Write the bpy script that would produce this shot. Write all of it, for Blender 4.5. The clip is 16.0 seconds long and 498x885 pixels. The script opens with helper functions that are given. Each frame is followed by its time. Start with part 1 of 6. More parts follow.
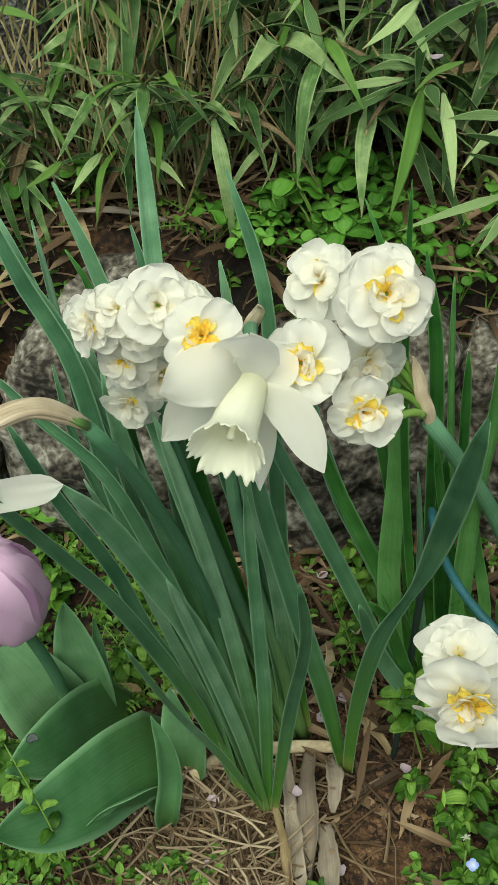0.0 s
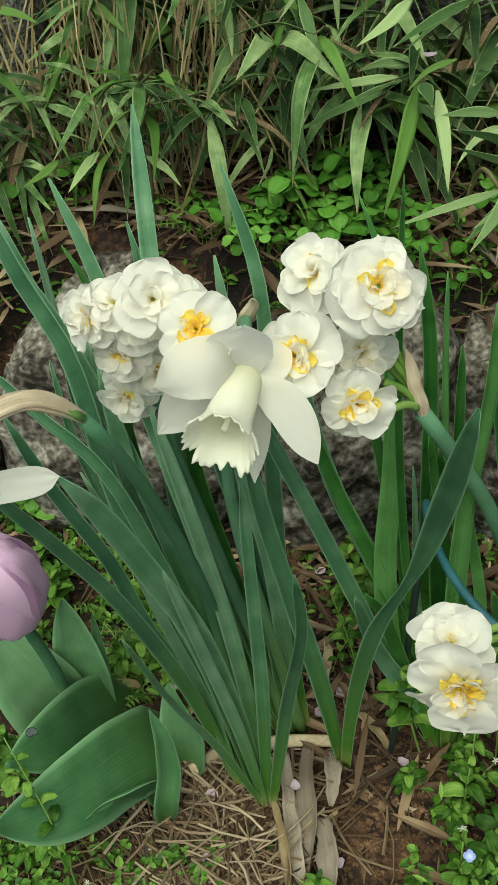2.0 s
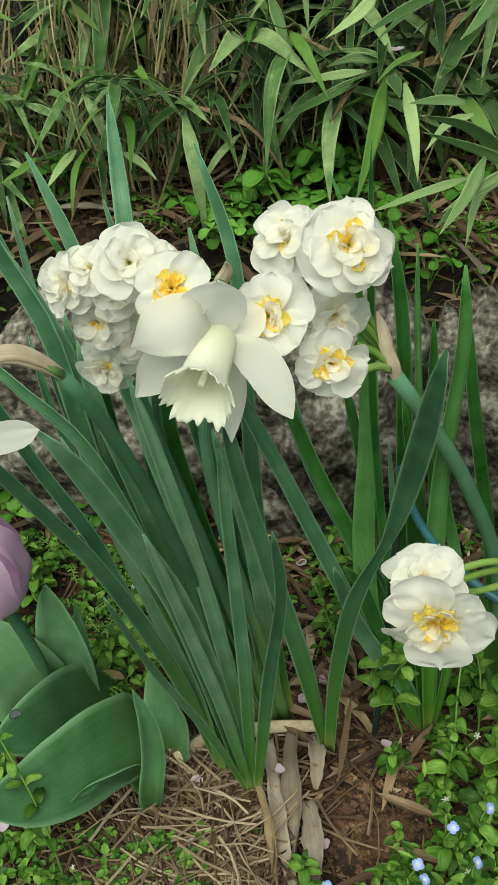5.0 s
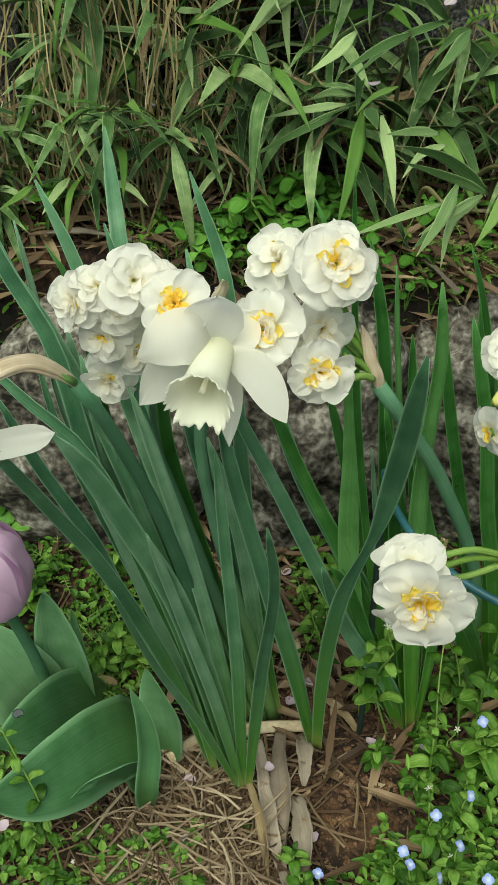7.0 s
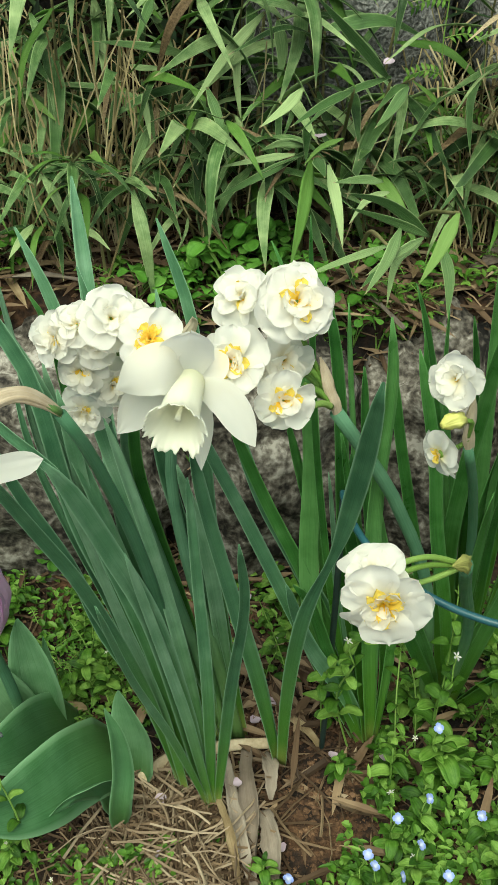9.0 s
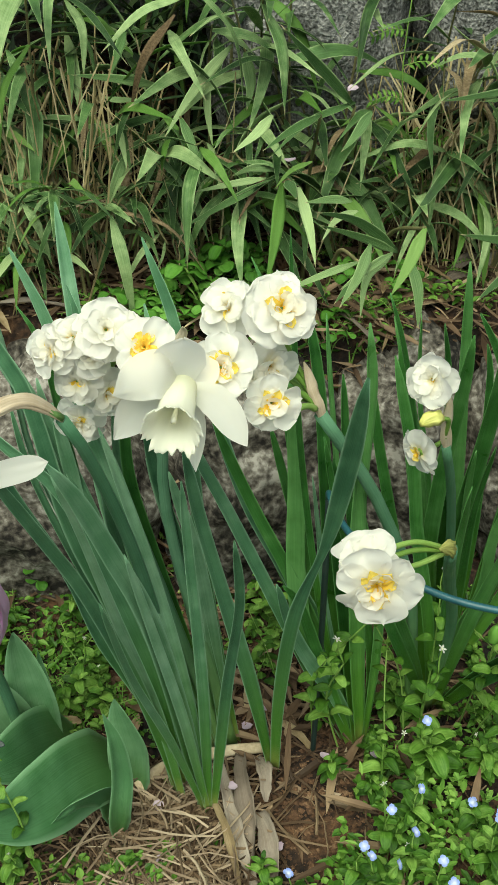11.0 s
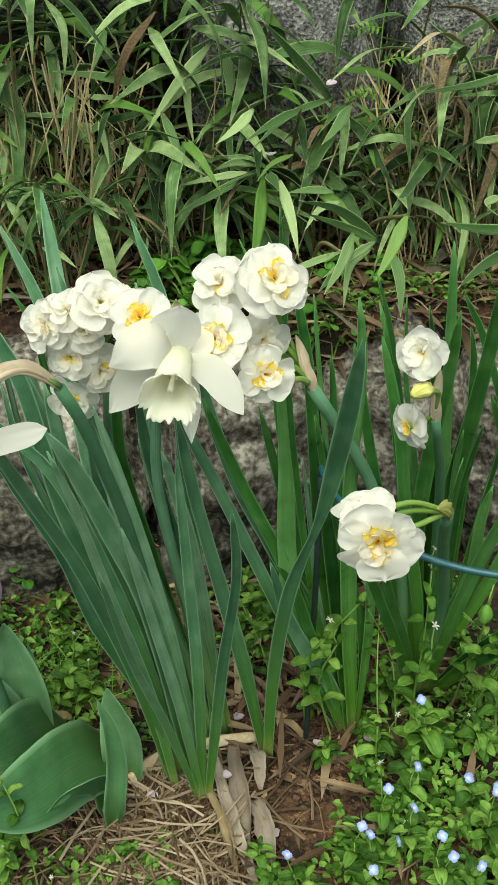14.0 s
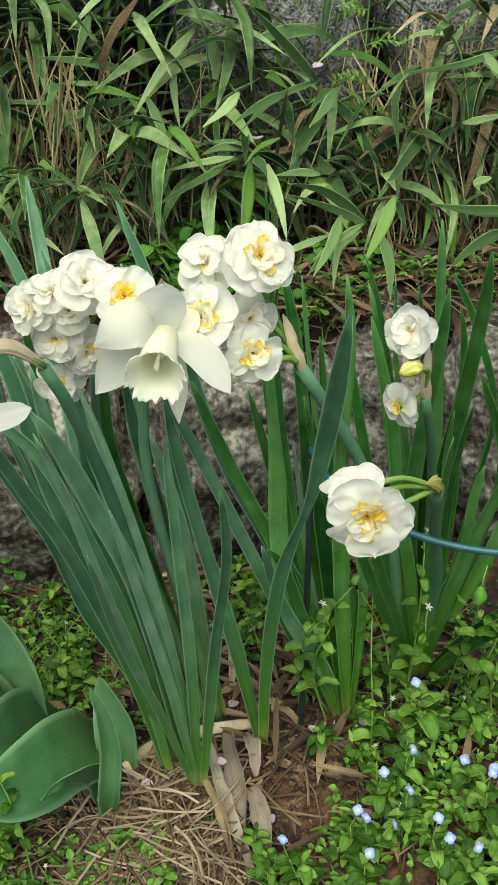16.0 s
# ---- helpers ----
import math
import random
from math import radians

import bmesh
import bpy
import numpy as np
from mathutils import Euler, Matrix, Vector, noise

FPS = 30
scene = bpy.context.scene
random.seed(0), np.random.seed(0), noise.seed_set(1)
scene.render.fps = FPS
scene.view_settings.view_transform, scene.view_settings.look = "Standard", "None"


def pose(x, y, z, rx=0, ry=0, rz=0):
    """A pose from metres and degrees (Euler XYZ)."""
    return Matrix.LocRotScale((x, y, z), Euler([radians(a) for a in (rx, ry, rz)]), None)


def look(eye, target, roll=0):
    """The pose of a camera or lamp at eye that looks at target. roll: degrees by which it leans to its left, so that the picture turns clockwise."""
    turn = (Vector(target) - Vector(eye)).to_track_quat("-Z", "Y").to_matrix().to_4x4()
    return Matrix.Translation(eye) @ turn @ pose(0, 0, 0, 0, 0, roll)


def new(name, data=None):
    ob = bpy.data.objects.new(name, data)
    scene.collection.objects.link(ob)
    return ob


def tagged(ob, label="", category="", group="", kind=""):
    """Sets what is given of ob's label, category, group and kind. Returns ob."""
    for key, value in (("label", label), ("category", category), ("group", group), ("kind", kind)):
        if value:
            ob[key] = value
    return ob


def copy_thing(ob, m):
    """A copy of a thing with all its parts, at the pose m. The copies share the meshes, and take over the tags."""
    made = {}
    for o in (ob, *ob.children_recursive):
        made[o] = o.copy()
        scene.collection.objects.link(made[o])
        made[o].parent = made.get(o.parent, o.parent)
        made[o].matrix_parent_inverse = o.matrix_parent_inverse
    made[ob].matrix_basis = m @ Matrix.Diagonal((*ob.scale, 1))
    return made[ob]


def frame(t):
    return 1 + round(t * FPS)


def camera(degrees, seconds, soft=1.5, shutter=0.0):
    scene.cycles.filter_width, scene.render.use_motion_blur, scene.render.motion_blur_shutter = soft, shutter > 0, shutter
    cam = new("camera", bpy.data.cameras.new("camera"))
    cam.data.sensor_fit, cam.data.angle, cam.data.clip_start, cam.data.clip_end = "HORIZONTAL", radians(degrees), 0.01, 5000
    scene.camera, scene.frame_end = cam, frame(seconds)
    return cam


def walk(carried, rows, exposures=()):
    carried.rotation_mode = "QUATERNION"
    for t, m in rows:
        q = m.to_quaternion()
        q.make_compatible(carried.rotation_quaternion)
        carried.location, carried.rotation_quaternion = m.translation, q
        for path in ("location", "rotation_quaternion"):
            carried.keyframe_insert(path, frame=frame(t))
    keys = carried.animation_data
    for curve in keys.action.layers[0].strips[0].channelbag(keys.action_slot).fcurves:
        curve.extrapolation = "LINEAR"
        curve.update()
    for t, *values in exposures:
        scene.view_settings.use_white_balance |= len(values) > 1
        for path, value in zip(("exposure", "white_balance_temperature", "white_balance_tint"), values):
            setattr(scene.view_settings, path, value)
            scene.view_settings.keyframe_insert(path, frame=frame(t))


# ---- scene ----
cam = camera(27.6, 16.0)
METRES, EYE, TILT, LEAN, TURN = 0.24, 0.72, -45.0, 0.0, 0.0
ROWS = [
    (0.0, 0.0, 0.0, 0.0, 0.0, 0.0, -0.0),
    (0.5, 0.0088, -0.0035, 0.0012, 0.01, 0.03, 0.02),
    (1.0, 0.0153, -0.0125, -0.0066, 0.02, 0.01, 0.1),
    (1.5, 0.0147, -0.016, -0.0097, -0.0, 0.05, 0.2),
    (2.0, 0.0122, -0.0197, -0.019, 0.06, 0.12, 0.26),
    (2.5, 0.0099, -0.0207, -0.0292, 0.07, 0.22, 0.35),
    (3.0, 0.0105, -0.0165, -0.0568, 0.03, 0.41, 0.5),
    (3.5, 0.0151, -0.0128, -0.0837, -0.07, 0.74, 0.66),
    (4.0, 0.0224, -0.0183, -0.1279, -0.23, 1.15, 0.86),
    (4.5, 0.0249, -0.0401, -0.1593, -0.6, 1.61, 1.11),
    (5.0, 0.0224, -0.0589, -0.1645, -0.89, 1.98, 1.28),
    (7.5, -0.0478, -0.2696, -0.2388, -2.65, 3.91, 1.94),
    (8.0, -0.0663, -0.3239, -0.2517, -3.03, 4.39, 2.18),
    (8.5, -0.0926, -0.3621, -0.2534, -4.3, 5.07, 2.56),
    (9.0, -0.1038, -0.3882, -0.2703, -5.49, 5.71, 3.19),
    (9.5, -0.1138, -0.43, -0.297, -6.04, 6.29, 3.86),
    (12.0, -0.217, -0.5205, -0.4008, -7.96, 8.2, 5.86),
    (12.5, -0.2196, -0.5285, -0.4357, -8.28, 8.49, 6.0),
    (13.0, -0.2315, -0.5154, -0.4561, -8.52, 8.72, 6.2),
    (13.5, -0.2458, -0.4994, -0.4714, -8.67, 8.91, 6.39),
    (14.0, -0.2613, -0.4763, -0.4961, -8.8, 9.03, 6.63),
    (14.5, -0.2588, -0.4635, -0.5091, -8.97, 9.07, 6.86),
    (15.0, -0.2451, -0.4615, -0.5305, -9.02, 9.08, 7.06),
    (15.5, -0.2374, -0.457, -0.5428, -9.0, 8.97, 7.29),
    (16.0, -0.2415, -0.4499, -0.5405, -8.86, 8.93, 7.46),
]
EXPOSURES = [(0.0, 0.86, 6900, -10), (8.0, 0.86, 6900, -10), (9.0, 1.14, 6900, -11), (12.0, 1.12, 6900, -9), (16.0, 1.12, 6900, -8)]
walk(cam, [(t, pose(0, 0, EYE, TILT, LEAN, TURN) @ pose(METRES * x, METRES * y, METRES * z, 90 + pitch, roll, yaw)) for t, x, y, z, yaw, pitch, roll in ROWS], EXPOSURES)

# ---- light: bright overcast day ----
world = bpy.data.worlds.new("overcast_sky")
scene.world = world
world.use_nodes = True
sky = world.node_tree.nodes.new("ShaderNodeTexSky")
sky.sky_type, sky.sun_disc = "NISHITA", False
sky.sun_elevation, sky.sun_rotation = radians(65), radians(207)
sky.dust_density, sky.air_density, sky.ozone_density = 3.0, 1.0, 0.6
world.node_tree.nodes["Background"].inputs["Strength"].default_value = 0.045
world.node_tree.links.new(sky.outputs["Color"], world.node_tree.nodes["Background"].inputs["Color"])
sun = new("sun", bpy.data.lights.new("sun", "SUN"))
sun.data.energy, sun.data.angle, sun.data.color = 2.1, radians(60), (1.0, 0.97, 0.92)
sun.matrix_world = look((-0.34, -0.68, 1.6), (0, 0, 0))


# ---- materials ----
def nodes_of(name):
    m = bpy.data.materials.new(name)
    m.use_nodes = True
    return m, m.node_tree.nodes, m.node_tree.links, m.node_tree.nodes["Principled BSDF"]


def ramp_of(nodes, stops):
    r = nodes.new("ShaderNodeValToRGB")
    e = r.color_ramp.elements
    while len(e) < len(stops):
        e.new(0.5)
    for el, (at, c) in zip(e, stops):
        el.position, el.color = at, (*c, 1)
    return r


def noise_of(nodes, links, coord, scale, detail=4, stretch=(1, 1, 1)):
    mp = nodes.new("ShaderNodeMapping")
    mp.inputs["Scale"].default_value = stretch
    links.new(coord, mp.inputs["Vector"])
    n = nodes.new("ShaderNodeTexNoise")
    n.inputs["Scale"].default_value, n.inputs["Detail"].default_value = scale, detail
    links.new(mp.outputs["Vector"], n.inputs["Vector"])
    return n


def mixed(nodes, links, fac, a, b, mode="MIX"):
    m = nodes.new("ShaderNodeMix")
    m.data_type, m.blend_type = "RGBA", mode
    for src, slot in ((fac, "Factor_Float"), (a, "A_Color"), (b, "B_Color")):
        sock = next(s for s in m.inputs if s.identifier == slot)
        if isinstance(src, (int, float)):
            sock.default_value = src
        elif isinstance(src, tuple):
            sock.default_value = (*src, 1)
        else:
            links.new(src, sock)
    return next(s for s in m.outputs if s.identifier == "Result_Color")


def see_through(m, nodes, links, shader, colour, share):
    """Light that passes through a thin leaf or petal."""
    t = nodes.new("ShaderNodeBsdfTranslucent")
    if isinstance(colour, tuple):
        t.inputs["Color"].default_value = (*colour, 1)
    else:
        links.new(colour, t.inputs["Color"])
    mix = nodes.new("ShaderNodeMixShader")
    mix.inputs["Fac"].default_value = share
    links.new(shader.outputs["BSDF"], mix.inputs[1])
    links.new(t.outputs["BSDF"], mix.inputs[2])
    links.new(mix.outputs["Shader"], nodes["Material Output"].inputs["Surface"])


def bumped(nodes, links, shader, height, strength, distance):
    b = nodes.new("ShaderNodeBump")
    b.inputs["Strength"].default_value, b.inputs["Distance"].default_value = strength, distance
    links.new(height, b.inputs["Height"])
    links.new(b.outputs["Normal"], shader.inputs["Normal"])


def foliage(name, dark, mid, light, base=None, foot=None, base_to=0.5, tip=None, rough=0.45, through_share=0.2, veins=26, blotch=45, tip_at=0.97, margin=0.0):
    """A blade or leaf: veins along its length, blotches, a paler base, a dry tip, a shade of its own for each piece."""
    m, nodes, links, sh = nodes_of(name)
    uv = nodes.new("ShaderNodeUVMap").outputs["UV"]
    vein = noise_of(nodes, links, uv, veins, 3, (1, 0.035, 1))
    obj = nodes.new("ShaderNodeTexCoord").outputs["Object"]
    spot = noise_of(nodes, links, obj, blotch, 5)
    info = nodes.new("ShaderNodeObjectInfo")
    add = nodes.new("ShaderNodeMath")
    add.operation = "MULTIPLY_ADD"
    links.new(vein.outputs["Fac"], add.inputs[0])
    add.inputs[1].default_value = 0.55
    links.new(spot.outputs["Fac"], add.inputs[2])
    add2 = nodes.new("ShaderNodeMath")
    add2.operation = "MULTIPLY_ADD"
    both = nodes.new("ShaderNodeMath")
    both.operation = "ADD"
    links.new(info.outputs["Random"], both.inputs[0])
    links.new(nodes.new("ShaderNodeNewGeometry").outputs["Random Per Island"], both.inputs[1])
    own = nodes.new("ShaderNodeMath")
    own.operation = "FRACT"
    links.new(both.outputs[0], own.inputs[0])
    links.new(own.outputs[0], add2.inputs[0])
    add2.inputs[1].default_value = 0.75
    links.new(add.outputs[0], add2.inputs[2])
    scl = nodes.new("ShaderNodeMath")
    scl.operation = "MULTIPLY"
    links.new(add2.outputs[0], scl.inputs[0])
    scl.inputs[1].default_value = 0.44
    r = ramp_of(nodes, [(0.3, dark), (0.5, mid), (0.72, light)])
    links.new(scl.outputs[0], r.inputs["Fac"])
    col = r.outputs["Color"]
    sep = nodes.new("ShaderNodeSeparateXYZ")
    links.new(uv, sep.inputs[0])
    if base:
        rb = ramp_of(nodes, [(0.0, (1, 1, 1)), (0.16, (0.8, 0.8, 0.8)), (base_to, (0, 0, 0))])
        links.new(sep.outputs["Y"], rb.inputs["Fac"])
        rc = ramp_of(nodes, [(0.0, foot or base), (0.10, base)])
        links.new(sep.outputs["Y"], rc.inputs["Fac"])
        col = mixed(nodes, links, rb.outputs["Color"], col, rc.outputs["Color"])
    if tip:
        rt = ramp_of(nodes, [(tip_at - 0.03, (0, 0, 0)), (min(1.0, tip_at + 0.02), (1, 1, 1))])
        links.new(sep.outputs["Y"], rt.inputs["Fac"])
        col = mixed(nodes, links, rt.outputs["Color"], col, tip)
    if margin:
        off = nodes.new("ShaderNodeMath")
        off.operation = "SUBTRACT"
        links.new(sep.outputs["X"], off.inputs[0])
        off.inputs[1].default_value = 0.5
        far = nodes.new("ShaderNodeMath")
        far.operation = "ABSOLUTE"
        links.new(off.outputs[0], far.inputs[0])
        rm = ramp_of(nodes, [(0.40, (0, 0, 0)), (0.5, (margin,) * 3)])
        links.new(far.outputs[0], rm.inputs["Fac"])
        col = mixed(nodes, links, rm.outputs["Color"], col, tuple(min(0.8, 1.25 * c + 0.03) for c in light))
    links.new(col, sh.inputs["Base Color"])
    rr = ramp_of(nodes, [(0.3, (rough - 0.1,) * 3), (0.7, (rough + 0.15,) * 3)])
    links.new(spot.outputs["Fac"], rr.inputs["Fac"])
    links.new(rr.outputs["Color"], sh.inputs["Roughness"])
    sh.inputs["Specular IOR Level"].default_value = 0.28
    bumped(nodes, links, sh, vein.outputs["Fac"], 0.6, 0.0010)
    if through_share:
        see_through(m, nodes, links, sh, mixed(nodes, links, 0.5, col, (0.25, 0.45, 0.06)), through_share)
    return m


def petal_stuff(name, outer, base, base_end=0.35, rough=0.5, through_share=0.3, glow=None):
    """A petal: fine lines along it and a tinted foot."""
    m, nodes, links, sh = nodes_of(name)
    uv = nodes.new("ShaderNodeUVMap").outputs["UV"]
    sep = nodes.new("ShaderNodeSeparateXYZ")
    links.new(uv, sep.inputs[0])
    line = noise_of(nodes, links, uv, 22, 3, (1, 0.06, 1))
    obj = nodes.new("ShaderNodeTexCoord").outputs["Object"]
    cloud = noise_of(nodes, links, obj, 60, 3)
    r = ramp_of(nodes, [(0.0, base), (base_end, tuple(0.5 * (a + b) for a, b in zip(base, outer))), (min(1, base_end + 0.3), outer)])
    links.new(sep.outputs["Y"], r.inputs["Fac"])
    col = mixed(nodes, links, 0.25, r.outputs["Color"], mixed(nodes, links, cloud.outputs["Fac"], tuple(0.97 * c for c in outer), outer), "MULTIPLY")
    links.new(col, sh.inputs["Base Color"])
    sh.inputs["Roughness"].default_value = rough
    sh.inputs["Specular IOR Level"].default_value = 0.25
    bumped(nodes, links, sh, line.outputs["Fac"], 0.3, 0.0005)
    see_through(m, nodes, links, sh, glow or outer, through_share)
    return m


def mottled(name, stops, scale, rough=0.9, bump=0.6, distance=0.004, fine=None, coord="Object", weight=0.6, stretch=(1, 1, 1)):
    """Soil, stone, wood: two scales of mottling with relief."""
    m, nodes, links, sh = nodes_of(name)
    obj = nodes.new("ShaderNodeTexCoord").outputs[coord]
    big = noise_of(nodes, links, obj, scale, 6, stretch)
    small = noise_of(nodes, links, obj, fine or scale * 9, 4)
    add = nodes.new("ShaderNodeMath")
    add.operation = "MULTIPLY_ADD"
    links.new(small.outputs["Fac"], add.inputs[0])
    add.inputs[1].default_value = weight
    links.new(big.outputs["Fac"], add.inputs[2])
    half = nodes.new("ShaderNodeMath")
    half.operation = "MULTIPLY"
    links.new(add.outputs[0], half.inputs[0])
    half.inputs[1].default_value = 1 / (1 + weight)
    r = ramp_of(nodes, stops)
    links.new(half.outputs[0], r.inputs["Fac"])
    links.new(r.outputs["Color"], sh.inputs["Base Color"])
    sh.inputs["Roughness"].default_value = rough
    bumped(nodes, links, sh, add.outputs[0], bump, distance)
    return m


M_LEAF = foliage("daffodil_leaf", (0.044, 0.125, 0.064), (0.105, 0.245, 0.125), (0.26, 0.44, 0.28), base=(0.090, 0.250, 0.026), foot=(0.36, 0.40, 0.10), base_to=0.55, rough=0.38, through_share=0.10, margin=0.75)
M_LEAF_GREEN = foliage("green_daffodil_leaf", (0.018, 0.078, 0.014), (0.056, 0.185, 0.038), (0.155, 0.360, 0.110), base=(0.11, 0.28, 0.027), foot=(0.36, 0.42, 0.10), base_to=0.5, rough=0.36, through_share=0.15, margin=0.6)
M_STEM = foliage("flower_stem", (0.062, 0.165, 0.085), (0.105, 0.24, 0.135), (0.17, 0.33, 0.20), base=(0.16, 0.30, 0.08), rough=0.42, through_share=0.0)
M_PEDICEL = foliage("pedicel", (0.14, 0.26, 0.05), (0.20, 0.34, 0.07), (0.28, 0.42, 0.11), rough=0.42, through_share=0.0)
M_TULIP_LEAF = foliage("tulip_leaf", (0.060, 0.165, 0.060), (0.108, 0.250, 0.108), (0.195, 0.365, 0.188), base=(0.10, 0.23, 0.06), rough=0.48, through_share=0.15, veins=44, blotch=55, margin=0.9)
M_BAMBOO = foliage("bamboo_leaf", (0.014, 0.040, 0.010), (0.094, 0.188, 0.056), (0.42, 0.55, 0.25), tip=(0.45, 0.38, 0.22), rough=0.42, through_share=0.12, veins=34, blotch=7, tip_at=0.95, margin=0.5)
# bamboo leaf green darkened almost to black: the shade deep in the thicket
M_THICKET_SHADE = foliage("thicket_leaf_shade", (0.003, 0.010, 0.003), (0.014, 0.036, 0.010), (0.060, 0.110, 0.036), rough=0.65, through_share=0.1, veins=20, blotch=30)
M_BAMBOO_FRESH = foliage("bamboo_leaf_fresh", (0.09, 0.20, 0.035), (0.14, 0.28, 0.055), (0.25, 0.40, 0.11), rough=0.42, through_share=0.25, veins=34, blotch=7)
M_DRY = foliage("dry_leaf", (0.10, 0.062, 0.032), (0.27, 0.195, 0.105), (0.60, 0.49, 0.32), rough=0.7, through_share=0.1, veins=40)
M_STRAW = foliage("straw_stalk", (0.26, 0.20, 0.09), (0.45, 0.36, 0.18), (0.68, 0.58, 0.36), rough=0.6, through_share=0.0, veins=30, blotch=9)
M_LITTER = foliage("straw_litter", (0.040, 0.024, 0.014), (0.13, 0.082, 0.048), (0.40, 0.29, 0.18), rough=0.7, through_share=0.0, veins=40, blotch=14)
M_BROWN = foliage("brown_leaf", (0.11, 0.085, 0.065), (0.24, 0.195, 0.155), (0.44, 0.385, 0.32), rough=0.75, through_share=0.05, veins=40)
M_PILE = foliage("matted_straw", (0.10, 0.066, 0.040), (0.28, 0.205, 0.135), (0.56, 0.45, 0.32), rough=0.65, through_share=0.0, veins=30, blotch=9)
M_CANE = foliage("bamboo_cane", (0.07, 0.08, 0.028), (0.15, 0.145, 0.060), (0.32, 0.28, 0.14), rough=0.45, through_share=0.0)
M_WEED = foliage("weed_leaf", (0.018, 0.058, 0.007), (0.084, 0.200, 0.022), (0.28, 0.46, 0.095), rough=0.5, through_share=0.22, veins=9, blotch=3)
M_CLOVER = foliage("clover_leaf", (0.050, 0.150, 0.018), (0.10, 0.27, 0.032), (0.20, 0.42, 0.08), rough=0.5, through_share=0.22, veins=9, blotch=3)
M_SPATHE = foliage("papery_sheath", (0.56, 0.43, 0.29), (0.74, 0.63, 0.48), (0.90, 0.83, 0.72), rough=0.5, through_share=0.15, veins=40, blotch=70)
M_PETAL = petal_stuff("white_petal", (0.95, 0.935, 0.90), (0.95, 0.88, 0.46), 0.13, through_share=0.55, glow=(0.98, 0.955, 0.90))
M_TEPAL = petal_stuff("ivory_tepal", (0.955, 0.94, 0.90), (0.94, 0.93, 0.74), 0.10, through_share=0.58, glow=(0.97, 0.965, 0.92))
M_INNER = petal_stuff("inner_petal", (0.95, 0.93, 0.88), (0.96, 0.86, 0.42), 0.14, through_share=0.55, glow=(0.97, 0.96, 0.90))
M_CUP = petal_stuff("cream_trumpet", (0.96, 0.957, 0.88), (0.95, 0.94, 0.75), 0.25, through_share=0.50, glow=(0.96, 0.95, 0.84))
M_YELLOW = petal_stuff("yellow_segment", (0.98, 0.82, 0.24), (0.97, 0.60, 0.035), 0.4, through_share=0.5, glow=(1.0, 0.80, 0.14))
M_PINK = petal_stuff("pink_petal", (0.93, 0.68, 0.90), (0.95, 0.84, 0.92), 0.10, rough=0.42, through_share=0.24, glow=(0.95, 0.70, 0.92))
M_FALLEN = petal_stuff("fallen_petal", (0.62, 0.52, 0.60), (0.50, 0.38, 0.47), 0.2, through_share=0.15)
M_BLUE = petal_stuff("speedwell_petal", (0.34, 0.44, 0.84), (0.88, 0.90, 0.94), 0.40, through_share=0.2, glow=(0.4, 0.5, 0.85))
M_SOIL = mottled("garden_soil", [(0.38, (0.004, 0.0025, 0.0015)), (0.5, (0.022, 0.011, 0.006)), (0.62, (0.13, 0.066, 0.032))], 14, rough=0.95, bump=1.0, distance=0.008, fine=150)
M_ROCK = mottled("edging_rock", [(0.40, (0.010, 0.008, 0.006)), (0.47, (0.075, 0.064, 0.051)), (0.54, (0.18, 0.162, 0.138)), (0.61, (0.38, 0.355, 0.315))], 18, rough=0.9, bump=0.55, distance=0.003, fine=160, weight=0.9, stretch=(0.8, 1, 1.9))
M_GRANITE = mottled("granite", [(0.38, (0.045, 0.045, 0.042)), (0.46, (0.14, 0.14, 0.133)), (0.53, (0.23, 0.228, 0.22)), (0.62, (0.42, 0.41, 0.39))], 60, rough=0.85, bump=0.9, distance=0.004, fine=300, weight=1.6)
M_CRUMB = mottled("soil_crumb", [(0.3, (0.025, 0.013, 0.007)), (0.5, (0.095, 0.048, 0.024)), (0.68, (0.30, 0.18, 0.10))], 60, rough=0.95, bump=0.8, distance=0.002, fine=400)
M_STICK = mottled("peeled_stick", [(0.3, (0.34, 0.25, 0.15)), (0.5, (0.55, 0.44, 0.29)), (0.7, (0.70, 0.60, 0.43))], 40, rough=0.7, bump=0.4, distance=0.001)
M_HOOP = mottled("coated_hoop", [(0.3, (0.014, 0.065, 0.080)), (0.5, (0.022, 0.095, 0.115)), (0.7, (0.04, 0.13, 0.15))], 60, rough=0.38, bump=0.1, distance=0.0005)
M_STAKE = mottled("dark_stake", [(0.3, (0.008, 0.016, 0.014)), (0.6, (0.02, 0.04, 0.034)), (0.8, (0.05, 0.06, 0.05))], 60, rough=0.5, bump=0.3, distance=0.0006)
M_SEED = mottled("chip", [(0.3, (0.30, 0.12, 0.04)), (0.6, (0.46, 0.22, 0.09)), (0.8, (0.55, 0.30, 0.14))], 50, rough=0.7, bump=0.5, distance=0.001)

# ---- builders ----
WORLD_OF = {}


def thing(name, at, label, category, group="", kind=""):
    """An Empty at the foot of a thing."""
    ob = new(name)
    ob.empty_display_size = 0.02
    ob.matrix_basis = at if isinstance(at, Matrix) else Matrix.Translation(at)
    WORLD_OF[ob] = ob.matrix_basis.copy()
    return tagged(ob, label, category, group, kind)


def piece(name, mesh, m, parent=None, label=""):
    """One mesh object at the world pose m, as a part of parent."""
    ob = new(name, mesh)
    WORLD_OF[ob] = m
    if parent is not None:
        ob.parent = parent
        ob.matrix_basis = WORLD_OF[parent].inverted() @ m
    else:
        ob.matrix_basis = m
    return tagged(ob, label)


